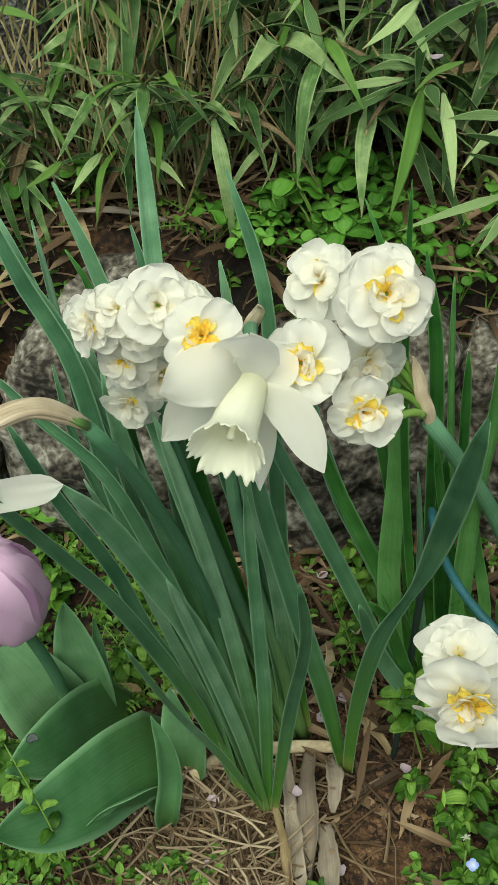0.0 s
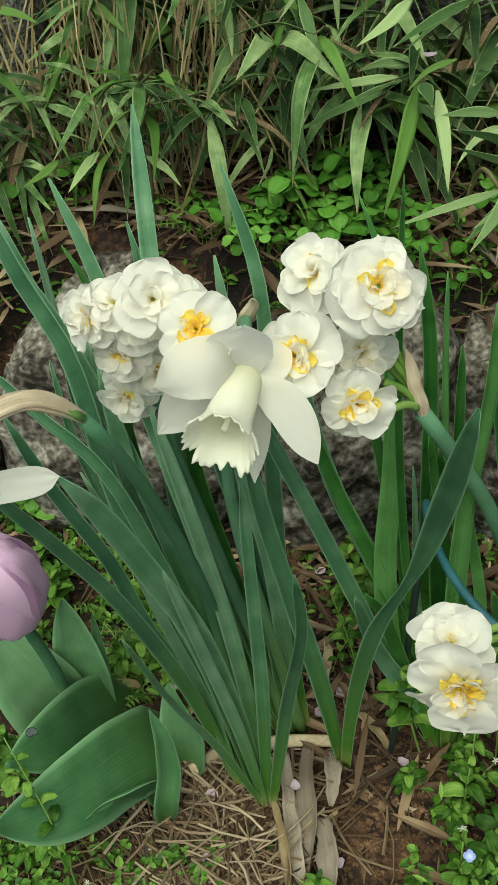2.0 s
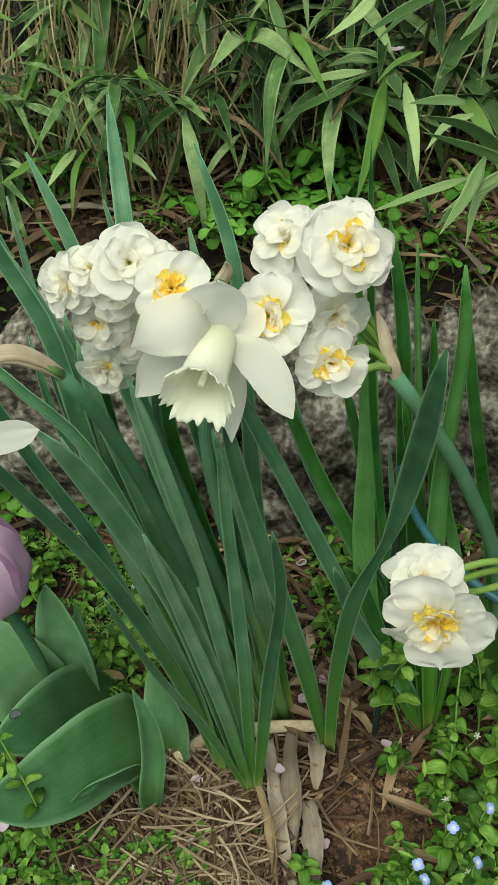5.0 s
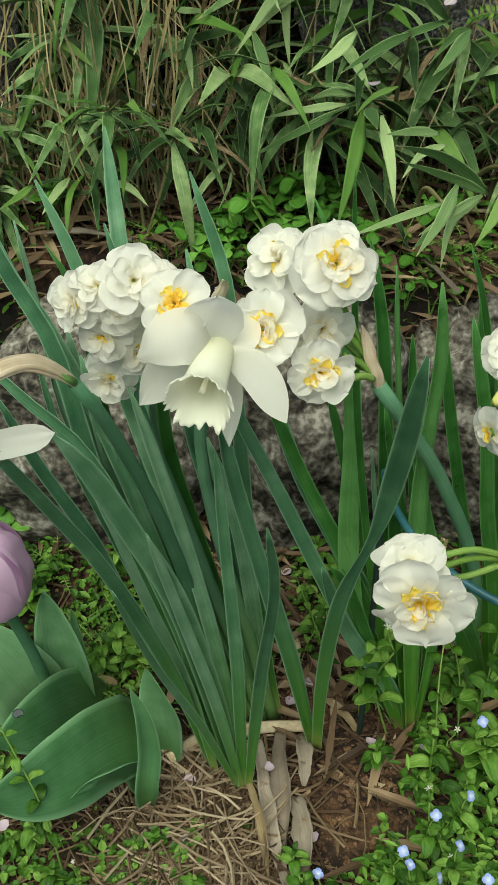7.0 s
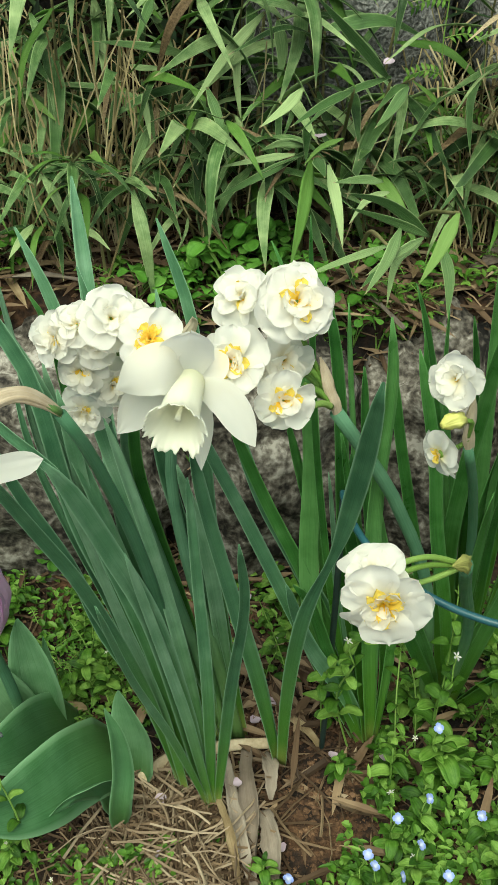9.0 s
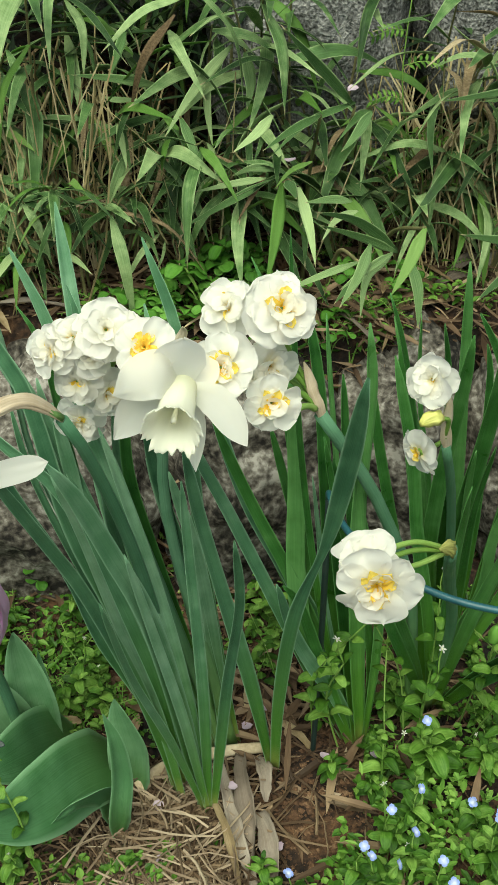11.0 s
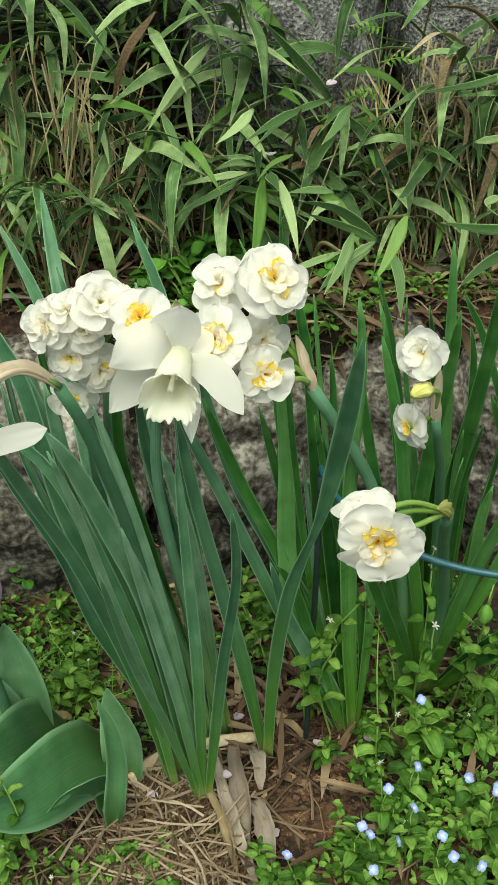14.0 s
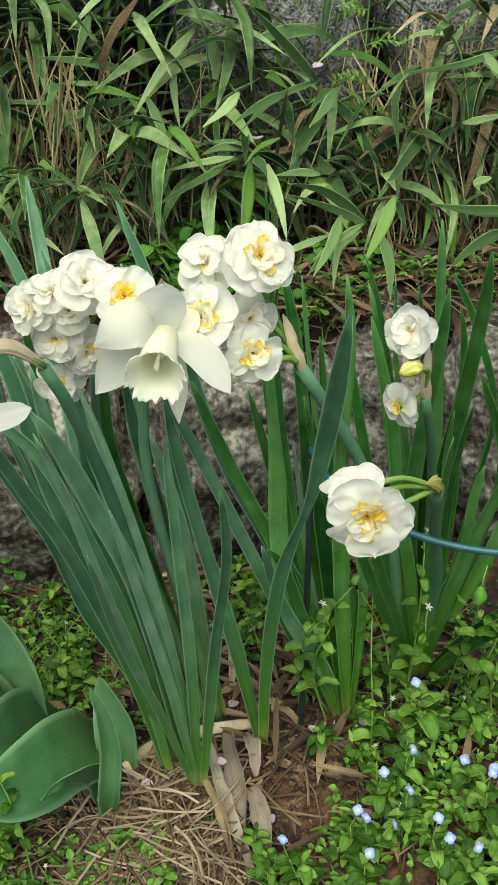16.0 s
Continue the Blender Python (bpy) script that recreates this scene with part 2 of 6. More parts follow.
def mesh_of(name, verts, faces, mat, uvs=None, smooth=True):
    me = bpy.data.meshes.new(name)
    me.from_pydata([tuple(v) for v in verts], [], faces)
    me.materials.append(mat)
    if uvs is not None:
        layer = me.uv_layers.new(name="UVMap")
        flat = np.array(uvs, dtype=np.float32)[[l.vertex_index for l in me.loops]]
        layer.data.foreach_set("uv", flat.ravel())
    if smooth:
        me.polygons.foreach_set("use_smooth", [True] * len(me.polygons))
    me.update()
    return me


def mesh_from_bm(name, bm, mat, smooth=True):
    me = bpy.data.meshes.new(name)
    bm.to_mesh(me)
    bm.free()
    me.materials.append(mat)
    if smooth:
        me.polygons.foreach_set("use_smooth", [True] * len(me.polygons))
    return me


def spline(points, n):
    """n + 1 points of a smooth curve through the given ones, evenly along it."""
    p = [Vector(q) for q in points]
    if len(p) == 2:
        return [p[0].lerp(p[1], i / n) for i in range(n + 1)]
    p = [2 * p[0] - p[1]] + p + [2 * p[-1] - p[-2]]
    fine = []
    for a, b, c, d in zip(p, p[1:], p[2:], p[3:]):
        for k in range(12):
            t = k / 12
            fine.append(0.5 * (2 * b + (c - a) * t + (2 * a - 5 * b + 4 * c - d) * t * t + (3 * b - a - 3 * c + d) * t ** 3))
    fine.append(p[-2])
    s = [0.0]
    for a, b in zip(fine, fine[1:]):
        s.append(s[-1] + (b - a).length)
    out, k = [], 0
    for i in range(n + 1):
        want = s[-1] * i / n
        while k < len(s) - 2 and s[k + 1] < want:
            k += 1
        f = (want - s[k]) / max(1e-9, s[k + 1] - s[k])
        out.append(fine[k].lerp(fine[k + 1], min(1, f)))
    return out


def strap(u):
    return (0.62 + 0.38 * min(1, u / 0.3)) * (1 - 0.34 * max(0, u - 0.5) / 0.5) * (1 if u < 0.88 else max(0.05, 1 - ((u - 0.88) / 0.12) ** 1.8) ** 0.6)


def lance(u):
    return max(0.02, min(1, 0.25 + 3.4 * u) * (1 if u < 0.28 else (1 - ((u - 0.28) / 0.72) ** 1.6)))


def ovate(u):
    return max(0.04, math.sin(math.pi * min(1, u ** 0.8)) ** 0.75) if u < 0.985 else 0.04


def frames_along(curve, up, roll, twist):
    n = len(curve) - 1
    out = []
    across = (curve[n] - curve[0]).cross(Vector(up))
    if across.length < 1e-5:
        across = (curve[n] - curve[0]).cross(Vector((1, 0.1, 0)))
    for i, c in enumerate(curve):
        t = (curve[min(n, i + 1)] - curve[max(0, i - 1)]).normalized()
        s = across - t * across.dot(t)
        s.normalize()
        q = Matrix.Rotation(radians(roll + twist * i / n), 3, t)
        s = q @ s
        out.append((c, t, s, s.cross(t)))
    return out


def blade_mesh(name, points, width, mat, shape=strap, roll=0, twist=0, thick=0.0011, n=18, fold=0.14, up=(0, -0.7, 0.7), wave=0.0, seed=0):
    """A leaf with thickness, hollowed along the middle; its origin is its foot."""
    curve = spline(points, n)
    origin = curve[0].copy()
    rows = frames_along(curve, up, roll, twist)
    verts, uvs, faces = [], [], []
    ring = ((-1, 0), (-0.55, 0), (0, 0), (0.55, 0), (1, 0), (1, 0.5), (0.55, 1), (0, 1), (-0.55, 1), (-1, 0.5))
    for i, (c, t, s, nrm) in enumerate(rows):
        u = i / n
        w = 0.5 * width * shape(u)
        for a, under in ring:
            ripple = wave * width * (abs(a) ** 2) * math.sin(9 * u + seed + 1.7 * a)
            p = c - origin + s * (a * w) + nrm * (fold * width * shape(u) * (a * a - 0.35) + ripple - under * thick * (1 - 0.6 * u))
            verts.append(p)
            uvs.append((0.5 + 0.5 * a, u))
    k = len(ring)
    for i in range(n):
        for j in range(k):
            faces.append((i * k + j, i * k + (j + 1) % k, (i + 1) * k + (j + 1) % k, (i + 1) * k + j))
    faces.append(tuple(range(k - 1, -1, -1)))
    faces.append(tuple(n * k + j for j in range(k)))
    return mesh_of(name, verts, faces, mat, uvs), origin


def sheet_mesh(name, points, width, mat, shape=ovate, roll=0, twist=0, n=12, across=8, cup=0.2, up=(0, -0.7, 0.7), ruffle=0.0, seed=0.0, tipfold=0.0, crumple=0.0):
    """A petal: a thin curved and crumpled sheet; its origin is its foot."""
    curve = spline(points, n)
    origin = curve[0].copy()
    rows = frames_along(curve, up, roll, twist)
    verts, uvs, faces = [], [], []
    for i, (c, t, s, nrm) in enumerate(rows):
        u = i / n
        for j in range(across + 1):
            a = 2 * j / across - 1
            w = 0.5 * width * shape(u) * (1 + 0.8 * crumple * noise.noise((seed * 7.3 + math.copysign(2, a), 4.5 * u, 1.7)))
            edge = max(abs(a) ** 3, max(0, u - 0.75) * 3)
            rip = ruffle * width * edge * (math.sin(7 * a + seed * 3.1 + 4 * u) + 0.6 * math.sin(13 * u + 5.3 * a + seed))
            p = c - origin + s * (a * w) + nrm * (cup * width * shape(u) * (a * a - 0.3) + rip + tipfold * width * max(0, u - 0.6) ** 2 * (1 - abs(a)))
            if crumple:
                p += nrm * (crumple * width * min(1, 2 * u) * (noise.noise((1.6 * a + seed * 5.1, 2.6 * u, seed)) + 0.45 * noise.noise((4.0 * a, 5.5 * u + seed * 3.7, seed)))) + t * (crumple * 0.7 * width * max(0, u - 0.5) * noise.noise((2.8 * a, seed * 4.1, 0.6)))
            verts.append(p)
            uvs.append((0.5 + 0.5 * a, u))
    k = across + 1
    for i in range(n):
        for j in range(across):
            faces.append((i * k + j, i * k + j + 1, (i + 1) * k + j + 1, (i + 1) * k + j))
    return mesh_of(name, verts, faces, mat, uvs), origin


def tube_mesh(name, points, radii, mat, n=16, sides=10, flat=1.0, up=(0, -0.7, 0.7), ridge=0.0):
    """A round stem, cane or wire with closed ends; radii run from foot to tip."""
    curve = spline(points, n)
    origin = curve[0].copy()
    rows = frames_along(curve, up, 0, 0)
    verts, uvs, faces = [], [], []
    for i, (c, t, s, nrm) in enumerate(rows):
        u = i / n
        x = u * (len(radii) - 1)
        a = min(len(radii) - 2, int(x))
        r = radii[a] + (radii[a + 1] - radii[a]) * (x - a)
        for j in range(sides):
            g = 2 * math.pi * j / sides
            q = r * (1 + ridge * noise.noise((2.4 * math.cos(g), 2.4 * math.sin(g), 3.0 * u))) if ridge else r
            verts.append(c - origin + s * (q * math.cos(g)) + nrm * (q * flat * math.sin(g)))
            uvs.append((j / sides, u))
    for i in range(n):
        for j in range(sides):
            faces.append((i * sides + j, i * sides + (j + 1) % sides, (i + 1) * sides + (j + 1) % sides, (i + 1) * sides + j))
    faces.append(tuple(range(sides - 1, -1, -1)))
    faces.append(tuple(n * sides + j for j in range(sides)))
    return mesh_of(name, verts, faces, mat, uvs), origin


def put(name, made, parent, label=""):
    mesh, origin = made
    return piece(name, mesh, Matrix.Translation(origin), parent, label)


def leaf(parent, points, width, roll=0, twist=0, label="", mat=None, shape=strap):
    return put("leaf", blade_mesh("daffodil_leaf", points, 0.90 * width, mat or M_LEAF, shape, roll=roll + 16 * math.sin(431 * points[-1][0] + 173 * points[1][2]), twist=twist + 22 * math.sin(877 * points[1][0]), n=26, fold=0.22, wave=0.03, seed=points[1][0] * 60), parent, label)


def stem(parent, points, r0, r1, mat=None, name="stem", flat=0.8):
    return put(name, tube_mesh(name, points, (r0, r1), mat or M_STEM, flat=flat), parent)


# ---- the ground: a bed, a low stone edge, a terrace and a bank ----
def step(a, b, x):
    t = min(1, max(0, (x - a) / (b - a)))
    return t * t * (3 - 2 * t)


def ground_z(x, y):
    near = max(abs(x - 0.1) - 1.5, abs(y - 0.6) - 1.5, 0)
    fine = 1 / (1 + near * 4)
    z = 0.255 * step(0.63, 0.69, y + 0.02 * math.sin(9 * x)) + 0.02 * step(0.66, 0.85, y)
    z += 0.55 * step(0.88, 1.45, y) + 0.3 * step(1.3, 2.4, y)
    z += 0.045 * step(0.07, 0.2, x) * (1 - step(0.28, 0.42, y)) * step(-0.5, 0.1, y) * (1 - step(0.8, 2.5, x))
    z -= 0.02 * step(0.02, 0.2, -x) * (1 - step(0.45, 0.58, y))
    z += fine * (0.010 * noise.noise((x * 9, y * 9, 0.3)) + 0.005 * noise.noise((x * 31, y * 31, 5.1)) + 0.002 * noise.noise((x * 90, y * 90, 2.0)))
    return z


def build_ground():
    far = [-400, -120, -40, -14, -5, -2.2, -1.2, -0.8]
    xs = far + [-0.6 + 0.01 * i for i in range(151)] + [1.0, 1.3, 1.9, 3, 6, 15, 45, 130, 400]
    ys = [-400, -120, -40, -14, -5, -2, -0.8, -0.4, -0.2, -0.1, 0.0, 0.06] + [0.1 + 0.01 * i for i in range(141)] + [1.55, 1.7, 2.0, 2.5, 4, 10, 30, 90, 400]
    verts = [(x, y, ground_z(x, y)) for y in ys for x in xs]
    k = len(xs)
    faces = [(j * k + i, j * k + i + 1, (j + 1) * k + i + 1, (j + 1) * k + i) for j in range(len(ys) - 1) for i in range(k - 1)]
    return tagged(new("ground", mesh_of("ground", verts, faces, M_SOIL)), "reddish-brown garden soil rising to a planted bank", "ground", kind="structure")


build_ground()


def boulder(name, at, size, seed, mat, label, category, turn=0.0, rough=0.22, level=5):
    """A weathered stone with flattened sides."""
    bm = bmesh.new()
    bmesh.ops.create_icosphere(bm, subdivisions=level, radius=1)
    off = Vector((seed * 3.7, seed * 1.3, seed * 2.1))
    for v in bm.verts:
        d = v.co.normalized()
        m = max(abs(d.x), abs(d.y), abs(d.z))
        p = d * (0.62 + 0.38 * (1 / m) * 0.75)
        p *= 1 + rough * noise.noise(d * 1.6 + off) + 0.5 * rough * noise.noise(d * 4.5 + off) + 0.22 * rough * noise.noise(d * 13 + off) + 0.1 * rough * noise.noise(d * 30 + off)
        v.co = Vector((p.x * size[0], p.y * size[1], p.z * size[2]))
    ob = new(name, mesh_from_bm(name, bm, mat))
    ob.matrix_basis = pose(*at, 0, 0, turn)
    return tagged(ob, label, category)


for k, (x, y, z, sx, sy, sz, turn) in enumerate([
        (-0.33, 0.65, 0.11, 0.13, 0.10, 0.16, 8), (-0.10, 0.665, 0.09, 0.12, 0.10, 0.155, -6), (0.090, 0.66, 0.105, 0.10, 0.095, 0.155, 5),
        (0.245, 0.655, 0.10, 0.085, 0.095, 0.155, -9), (0.395, 0.64, 0.10, 0.10, 0.11, 0.15, 4), (0.58, 0.63, 0.08, 0.12, 0.10, 0.15, -5)]):
    tagged(boulder("edging_stone", (x, y, z), (sx, sy, sz), k + 1, M_ROCK, "grey-brown weathered stone edging the flower bed", "stone", turn), group="stones edging the bed")
for k, (x, y, z, sx, sy, sz, turn) in enumerate([
        (-0.29, 0.905, 0.36, 0.14, 0.115, 0.20, 5), (0.195, 0.935, 0.44, 0.115, 0.105, 0.17, -8), (0.42, 0.945, 0.53, 0.14, 0.13, 0.20, 6), (0.02, 1.14, 0.62, 0.20, 0.14, 0.25, 12), (0.72, 0.98, 0.50, 0.16, 0.13, 0.24, 0)]):
    tagged(boulder("granite_boulder", (x, y, z), (sx, sy, sz), k + 11, M_GRANITE, "speckled grey granite boulder on the bank", "boulder", turn, rough=0.12, level=5), group="boulders on the bank")

# ---- flowers ----
def unit_petal(name, mat, seed, width, bend, cup, ruffle, tipfold=0.0, shape=ovate, n=8, across=6, crumple=0.0):
    return sheet_mesh(name, [(0, 0, 0), (0, 0.45, 0.10 + bend), (0.03 * math.sin(seed), 1.0, bend * 0.4)], width, mat, shape, n=n, across=across, cup=cup, up=(0, 0, 1), ruffle=ruffle, seed=seed, tipfold=tipfold, crumple=crumple)[0]


def round_petal(u):
    return max(0.10, min(1, 0.28 + 1.5 * u)) * (1 if u < 0.62 else max(0.0, 1 - ((u - 0.62) / 0.38) ** 2.6) ** 0.55) + 0.02


OUTER = [unit_petal("outer_petal", M_PETAL, 1.3 * k, 0.96 + 0.07 * (k % 4), (-0.06, 0.04, 0.08, -0.02, 0.06, 0.0)[k % 6], 0.05 + 0.05 * (k % 3), 0.028, (-0.4, 0.15, 0.4, -0.2)[k % 4], round_petal, 14, 12, 0.07) for k in range(12)]
MIDDLE = [unit_petal("middle_petal", M_INNER, 2.1 * k + 0.5, 0.84 + 0.08 * (k % 3), (0.04, 0.12, -0.03)[k % 3], 0.14, 0.035, (0.5, -0.4, 0.2)[k % 3], round_petal, 12, 10, 0.10) for k in range(9)]
INNER = [unit_petal("inner_petal", M_INNER, 1.7 * k + 0.9, 0.90, (0.20, 0.05, 0.12)[k % 3], 0.24, 0.06, (1.2, 0.4, 0.9)[k % 3], round_petal, 12, 10, 0.20) for k in range(9)]
YELLOW = [unit_petal("yellow_segment", M_YELLOW, 2.3 * k, 0.52 + 0.07 * (k % 3), 0.10, 0.30, 0.10, 0.5, round_petal, 8, 6, 0.34) for k in range(7)]
FLORET_TUBE = tube_mesh("floret_tube", [(0, 0, 0), (0, 0, 0.008), (0, 0, 0.0165)], (0.0016, 0.0019, 0.0032), M_PEDICEL, 6, 8, 1.0, (1, 0, 0))[0]

FULL = ((OUTER, 3, 1.0, -12, 12), (OUTER, 3, 0.96, -2, 12), (OUTER, 5, 0.86, 9, 14), (YELLOW, 5, 0.54, 22, 10), (MIDDLE, 5, 0.66, 26, 16), (YELLOW, 3, 0.40, 38, 12), (MIDDLE, 3, 0.50, 40, 20), (INNER, 2, 0.42, 54, 20))
OPEN = ((OUTER, 3, 1.0, 2, 6), (OUTER, 3, 0.98, 9, 6), (YELLOW, 9, 0.46, 18, 9), (YELLOW, 7, 0.36, 38, 14), (YELLOW, 5, 0.26, 60, 14), (MIDDLE, 1, 0.46, 34, 6))
HEARTED = ((OUTER, 3, 1.0, -4, 9), (OUTER, 3, 0.98, 7, 9), (YELLOW, 7, 0.54, 20, 10), (MIDDLE, 4, 0.60, 28, 16), (YELLOW, 3, 0.38, 40, 12), (MIDDLE, 2, 0.46, 44, 20), (INNER, 1, 0.36, 60, 14))
SMALL = ((OUTER, 3, 1.0, -8, 14), (OUTER, 3, 0.96, 10, 14), (YELLOW, 3, 0.48, 22, 10), (MIDDLE, 5, 0.74, 26, 20), (MIDDLE, 3, 0.54, 44, 22), (INNER, 1, 0.42, 58, 18))
SHY = ((OUTER, 3, 1.0, -10, 15), (OUTER, 3, 1.0, 10, 15), (YELLOW, 2, 0.46, 22, 10), (MIDDLE, 5, 0.78, 26, 20), (INNER, 3, 0.54, 46, 22))
SINGLE = ((OUTER, 3, 1.0, -14, 10), (OUTER, 3, 0.96, -4, 10), (YELLOW, 5, 0.36, 34, 8), (MIDDLE, 2, 0.44, 40, 12))


def aim(axis, spin=0):
    return Vector(axis).normalized().to_track_quat("Z", "Y").to_matrix().to_4x4() @ Matrix.Rotation(radians(spin), 4, "Z")


def floret(parent, at, axis, size, style, seed, spin=0, tie=None):
    """One many-petalled bloom, with its stalk back to the sheath at tie."""
    rnd = random.Random(seed)
    m = Matrix.Translation(at) @ aim(axis, spin)
    top = piece("floret", FLORET_TUBE, m @ Matrix.Translation((0, 0, -0.016)), parent)
    start = rnd.uniform(0, 360)
    for pool, count, scale, tilt, loose in style:
        start += 180 / count + rnd.uniform(-12, 12)
        stray = 10 if pool is OUTER else 34
        for k in range(count):
            turn = Matrix.Rotation(radians(start + 360 * k / count + rnd.uniform(-stray, stray)), 4, "Z")
            lift = Matrix.Rotation(radians(tilt + rnd.uniform(-loose, loose)), 4, "X") @ Matrix.Rotation(radians(rnd.uniform(-loose, loose)), 4, "Y")
            s = size * scale * rnd.uniform(0.90, 1.08)
            foot = Matrix.Translation((0, size * 0.04, size * (0.05 if scale < 0.9 else 0.0)))
            kind = "corona_segment" if pool is YELLOW else "petal"
            piece(kind, pool[rnd.randrange(len(pool))], m @ turn @ foot @ lift @ Matrix.Diagonal((s * rnd.uniform(0.92, 1.08), s, s, 1)), top, "deep yellow crinkled segment" if pool is YELLOW else "")
    if tie is not None:
        a = Vector(at) - Vector(axis).normalized() * 0.015
        b = Vector(tie)
        mid = (a + b) / 2 - Vector(axis).normalized() * 0.005
        put("pedicel", tube_mesh("pedicel", [b, mid, a], (0.0018, 0.0015, 0.0017), M_PEDICEL, 10, 8), parent)
    return top


def sheath(parent, points, width, mat=None, label="papery brown sheath"):
    """A dry, pinched sheath with a drawn-out end."""
    r = width * 0.5
    return put("spathe", tube_mesh("spathe", points, (0.62 * r, 0.78 * r, r, 0.94 * r, 1.05 * r, 0.75 * r, 0.5 * r, 0.12 * r), mat or M_SPATHE, 30, 28, 0.5, ridge=0.45), parent, label)


def trumpet(parent, at, axis, length, radius, seed):
    """The frilled cup of a trumpet daffodil, with its stigma."""
    m = Matrix.Translation(at) @ aim(axis)
    rnd = random.Random(seed)
    verts, uvs, faces, around, rows = [], [], [], 96, 20
    for layer in range(2):
        for i in range(rows + 1):
            u = i / rows
            for j in range(around):
                g = 2 * math.pi * j / around
                r = radius * (0.56 + 0.20 * u)
                flare = max(0, u - 0.66) / 0.34
                r += radius * 0.30 * flare ** 1.5
                frill = flare ** 3 * (0.09 * math.sin(6 * g + seed + 1.2 * math.sin(2 * g)) + 0.08 * math.sin(13 * g + 2.0 + 2.0 * math.sin(3 * g)) + 0.07 * math.sin(27 * g + 3 * math.sin(2 * g)) + 0.16 * noise.noise((3 * math.cos(g), 3 * math.sin(g), seed)))
                pleat = 0.022 * u * math.sin(6 * g) + 0.005 * u * math.sin(18 * g + math.sin(2 * g))
                z = length * (u + 0.9 * frill * 0.55 - 0.04 * flare ** 2)
                rr = r * (1 + frill * 0.5 + pleat) - layer * 0.0006
                verts.append((rr * math.cos(g), rr * math.sin(g), z + layer * 0.0004))
                uvs.append((4 * j / around, u))
    for layer in range(2):
        o = layer * (rows + 1) * around
        for i in range(rows):
            for j in range(around):
                q = (o + i * around + j, o + i * around + (j + 1) % around, o + (i + 1) * around + (j + 1) % around, o + (i + 1) * around + j)
                faces.append(q if layer == 0 else q[::-1])
    a, b = rows * around, (2 * rows + 1) * around
    for j in range(around):
        faces.append((a + j, a + (j + 1) % around, b + (j + 1) % around, b + j))
    cup = piece("corona", mesh_of("corona", verts, faces, M_CUP, uvs), m, parent, "cream frilled trumpet")
    v = tube_mesh("stigma", [(0, 0, 0.0), (0, 0.0006, length * 0.5), (0, 0.001, length * 0.80)], (0.0009, 0.0008, 0.0017), M_CUP, 8, 8, 1.0, (1, 0, 0))[0]
    piece("stigma", v, m, cup, "pale yellow stigma")
    for k in range(6):
        g = 2 * math.pi * k / 6
        s = tube_mesh("stamen", [(0, 0, 0), (0.0003 * math.cos(g), 0.0003 * math.sin(g), length * 0.22), (0, 0, length * 0.40)], (0.0005, 0.0005, 0.0011), M_CUP, 6, 6, 1.0, (1, 0, 0))[0]
        piece("stamen", s, m @ Matrix.Translation((0.003 * math.cos(g), 0.003 * math.sin(g), 0)), cup)
    return cup


def tepal(parent, points, width, roll=0, cup=0.12, ruffle=0.012, seed=0.0, twist=0, up=(0, -0.8, 0.6), blunt=2.2):
    return put("tepal", sheet_mesh("tepal", points, width, M_TEPAL, lambda u: max(0.03, min(1, 0.30 + 1.9 * u)) * (1 if u < 0.45 else max(0.03, 1 - ((u - 0.45) / 0.55) ** blunt)), roll=roll, twist=twist, n=16, across=12, cup=cup, ruffle=ruffle, seed=seed, up=up, crumple=0.035), parent)


# ---- the daffodil bed ----
bed = "daffodils in the bed"
trumpet_daffodil = thing("trumpet_daffodil", (0.014, 0.334, 0.0), "ivory trumpet daffodil with a frilled cream cup and blue-green strap leaves", "daffodil", bed)
bent = thing("budded_daffodil", (0.0, 0.360, 0.0), "white daffodil leaning over, with a papery brown sheath", "daffodil", bed)
cluster_left = thing("double_narcissus", (0.03, 0.393, 0.0), "double white narcissus with a dense ball of small blooms", "narcissus", bed)
double_leaf = thing("daffodil_shoot", (0.073, 0.364, 0.0), "young daffodil shoot with two broad blue-green leaves and no flower", "daffodil", bed)
cluster_right = thing("double_narcissus", (0.147, 0.384, 0.0), "double white narcissus with large ruffled blooms with deep yellow hearts", "narcissus", bed)
nodding = thing("double_narcissus", (0.226, 0.412, 0.0), "double white narcissus with a nodding head beside the plant hoop", "narcissus", bed)
far_narcissus = thing("double_narcissus", (0.253, 0.467, 0.0), "small white narcissus with two blooms and a yellow bud", "narcissus", bed)
leaf(trumpet_daffodil, [(0.012, 0.335, 0.000), (-0.015, 0.311, 0.126), (-0.040, 0.285, 0.231), (-0.056, 0.258, 0.330)], 0.0071)
leaf(trumpet_daffodil, [(0.014, 0.332, 0.000), (0.010, 0.334, 0.151), (0.003, 0.337, 0.266), (-0.002, 0.339, 0.347)], 0.0101)
leaf(trumpet_daffodil, [(0.018, 0.334, 0.000), (0.024, 0.312, 0.177), (0.029, 0.295, 0.279), (0.023, 0.282, 0.346)], 0.0095, roll=-14)
leaf(trumpet_daffodil, [(0.011, 0.339, 0.000), (-0.006, 0.328, 0.127), (-0.027, 0.314, 0.251), (-0.049, 0.302, 0.327), (-0.065, 0.292, 0.379), (-0.078, 0.284, 0.411)], 0.0172, roll=-6)
leaf(bent, [(-0.007, 0.354, 0.000), (-0.034, 0.335, 0.154), (-0.065, 0.312, 0.282), (-0.087, 0.295, 0.351), (-0.111, 0.270, 0.429)], 0.0107)
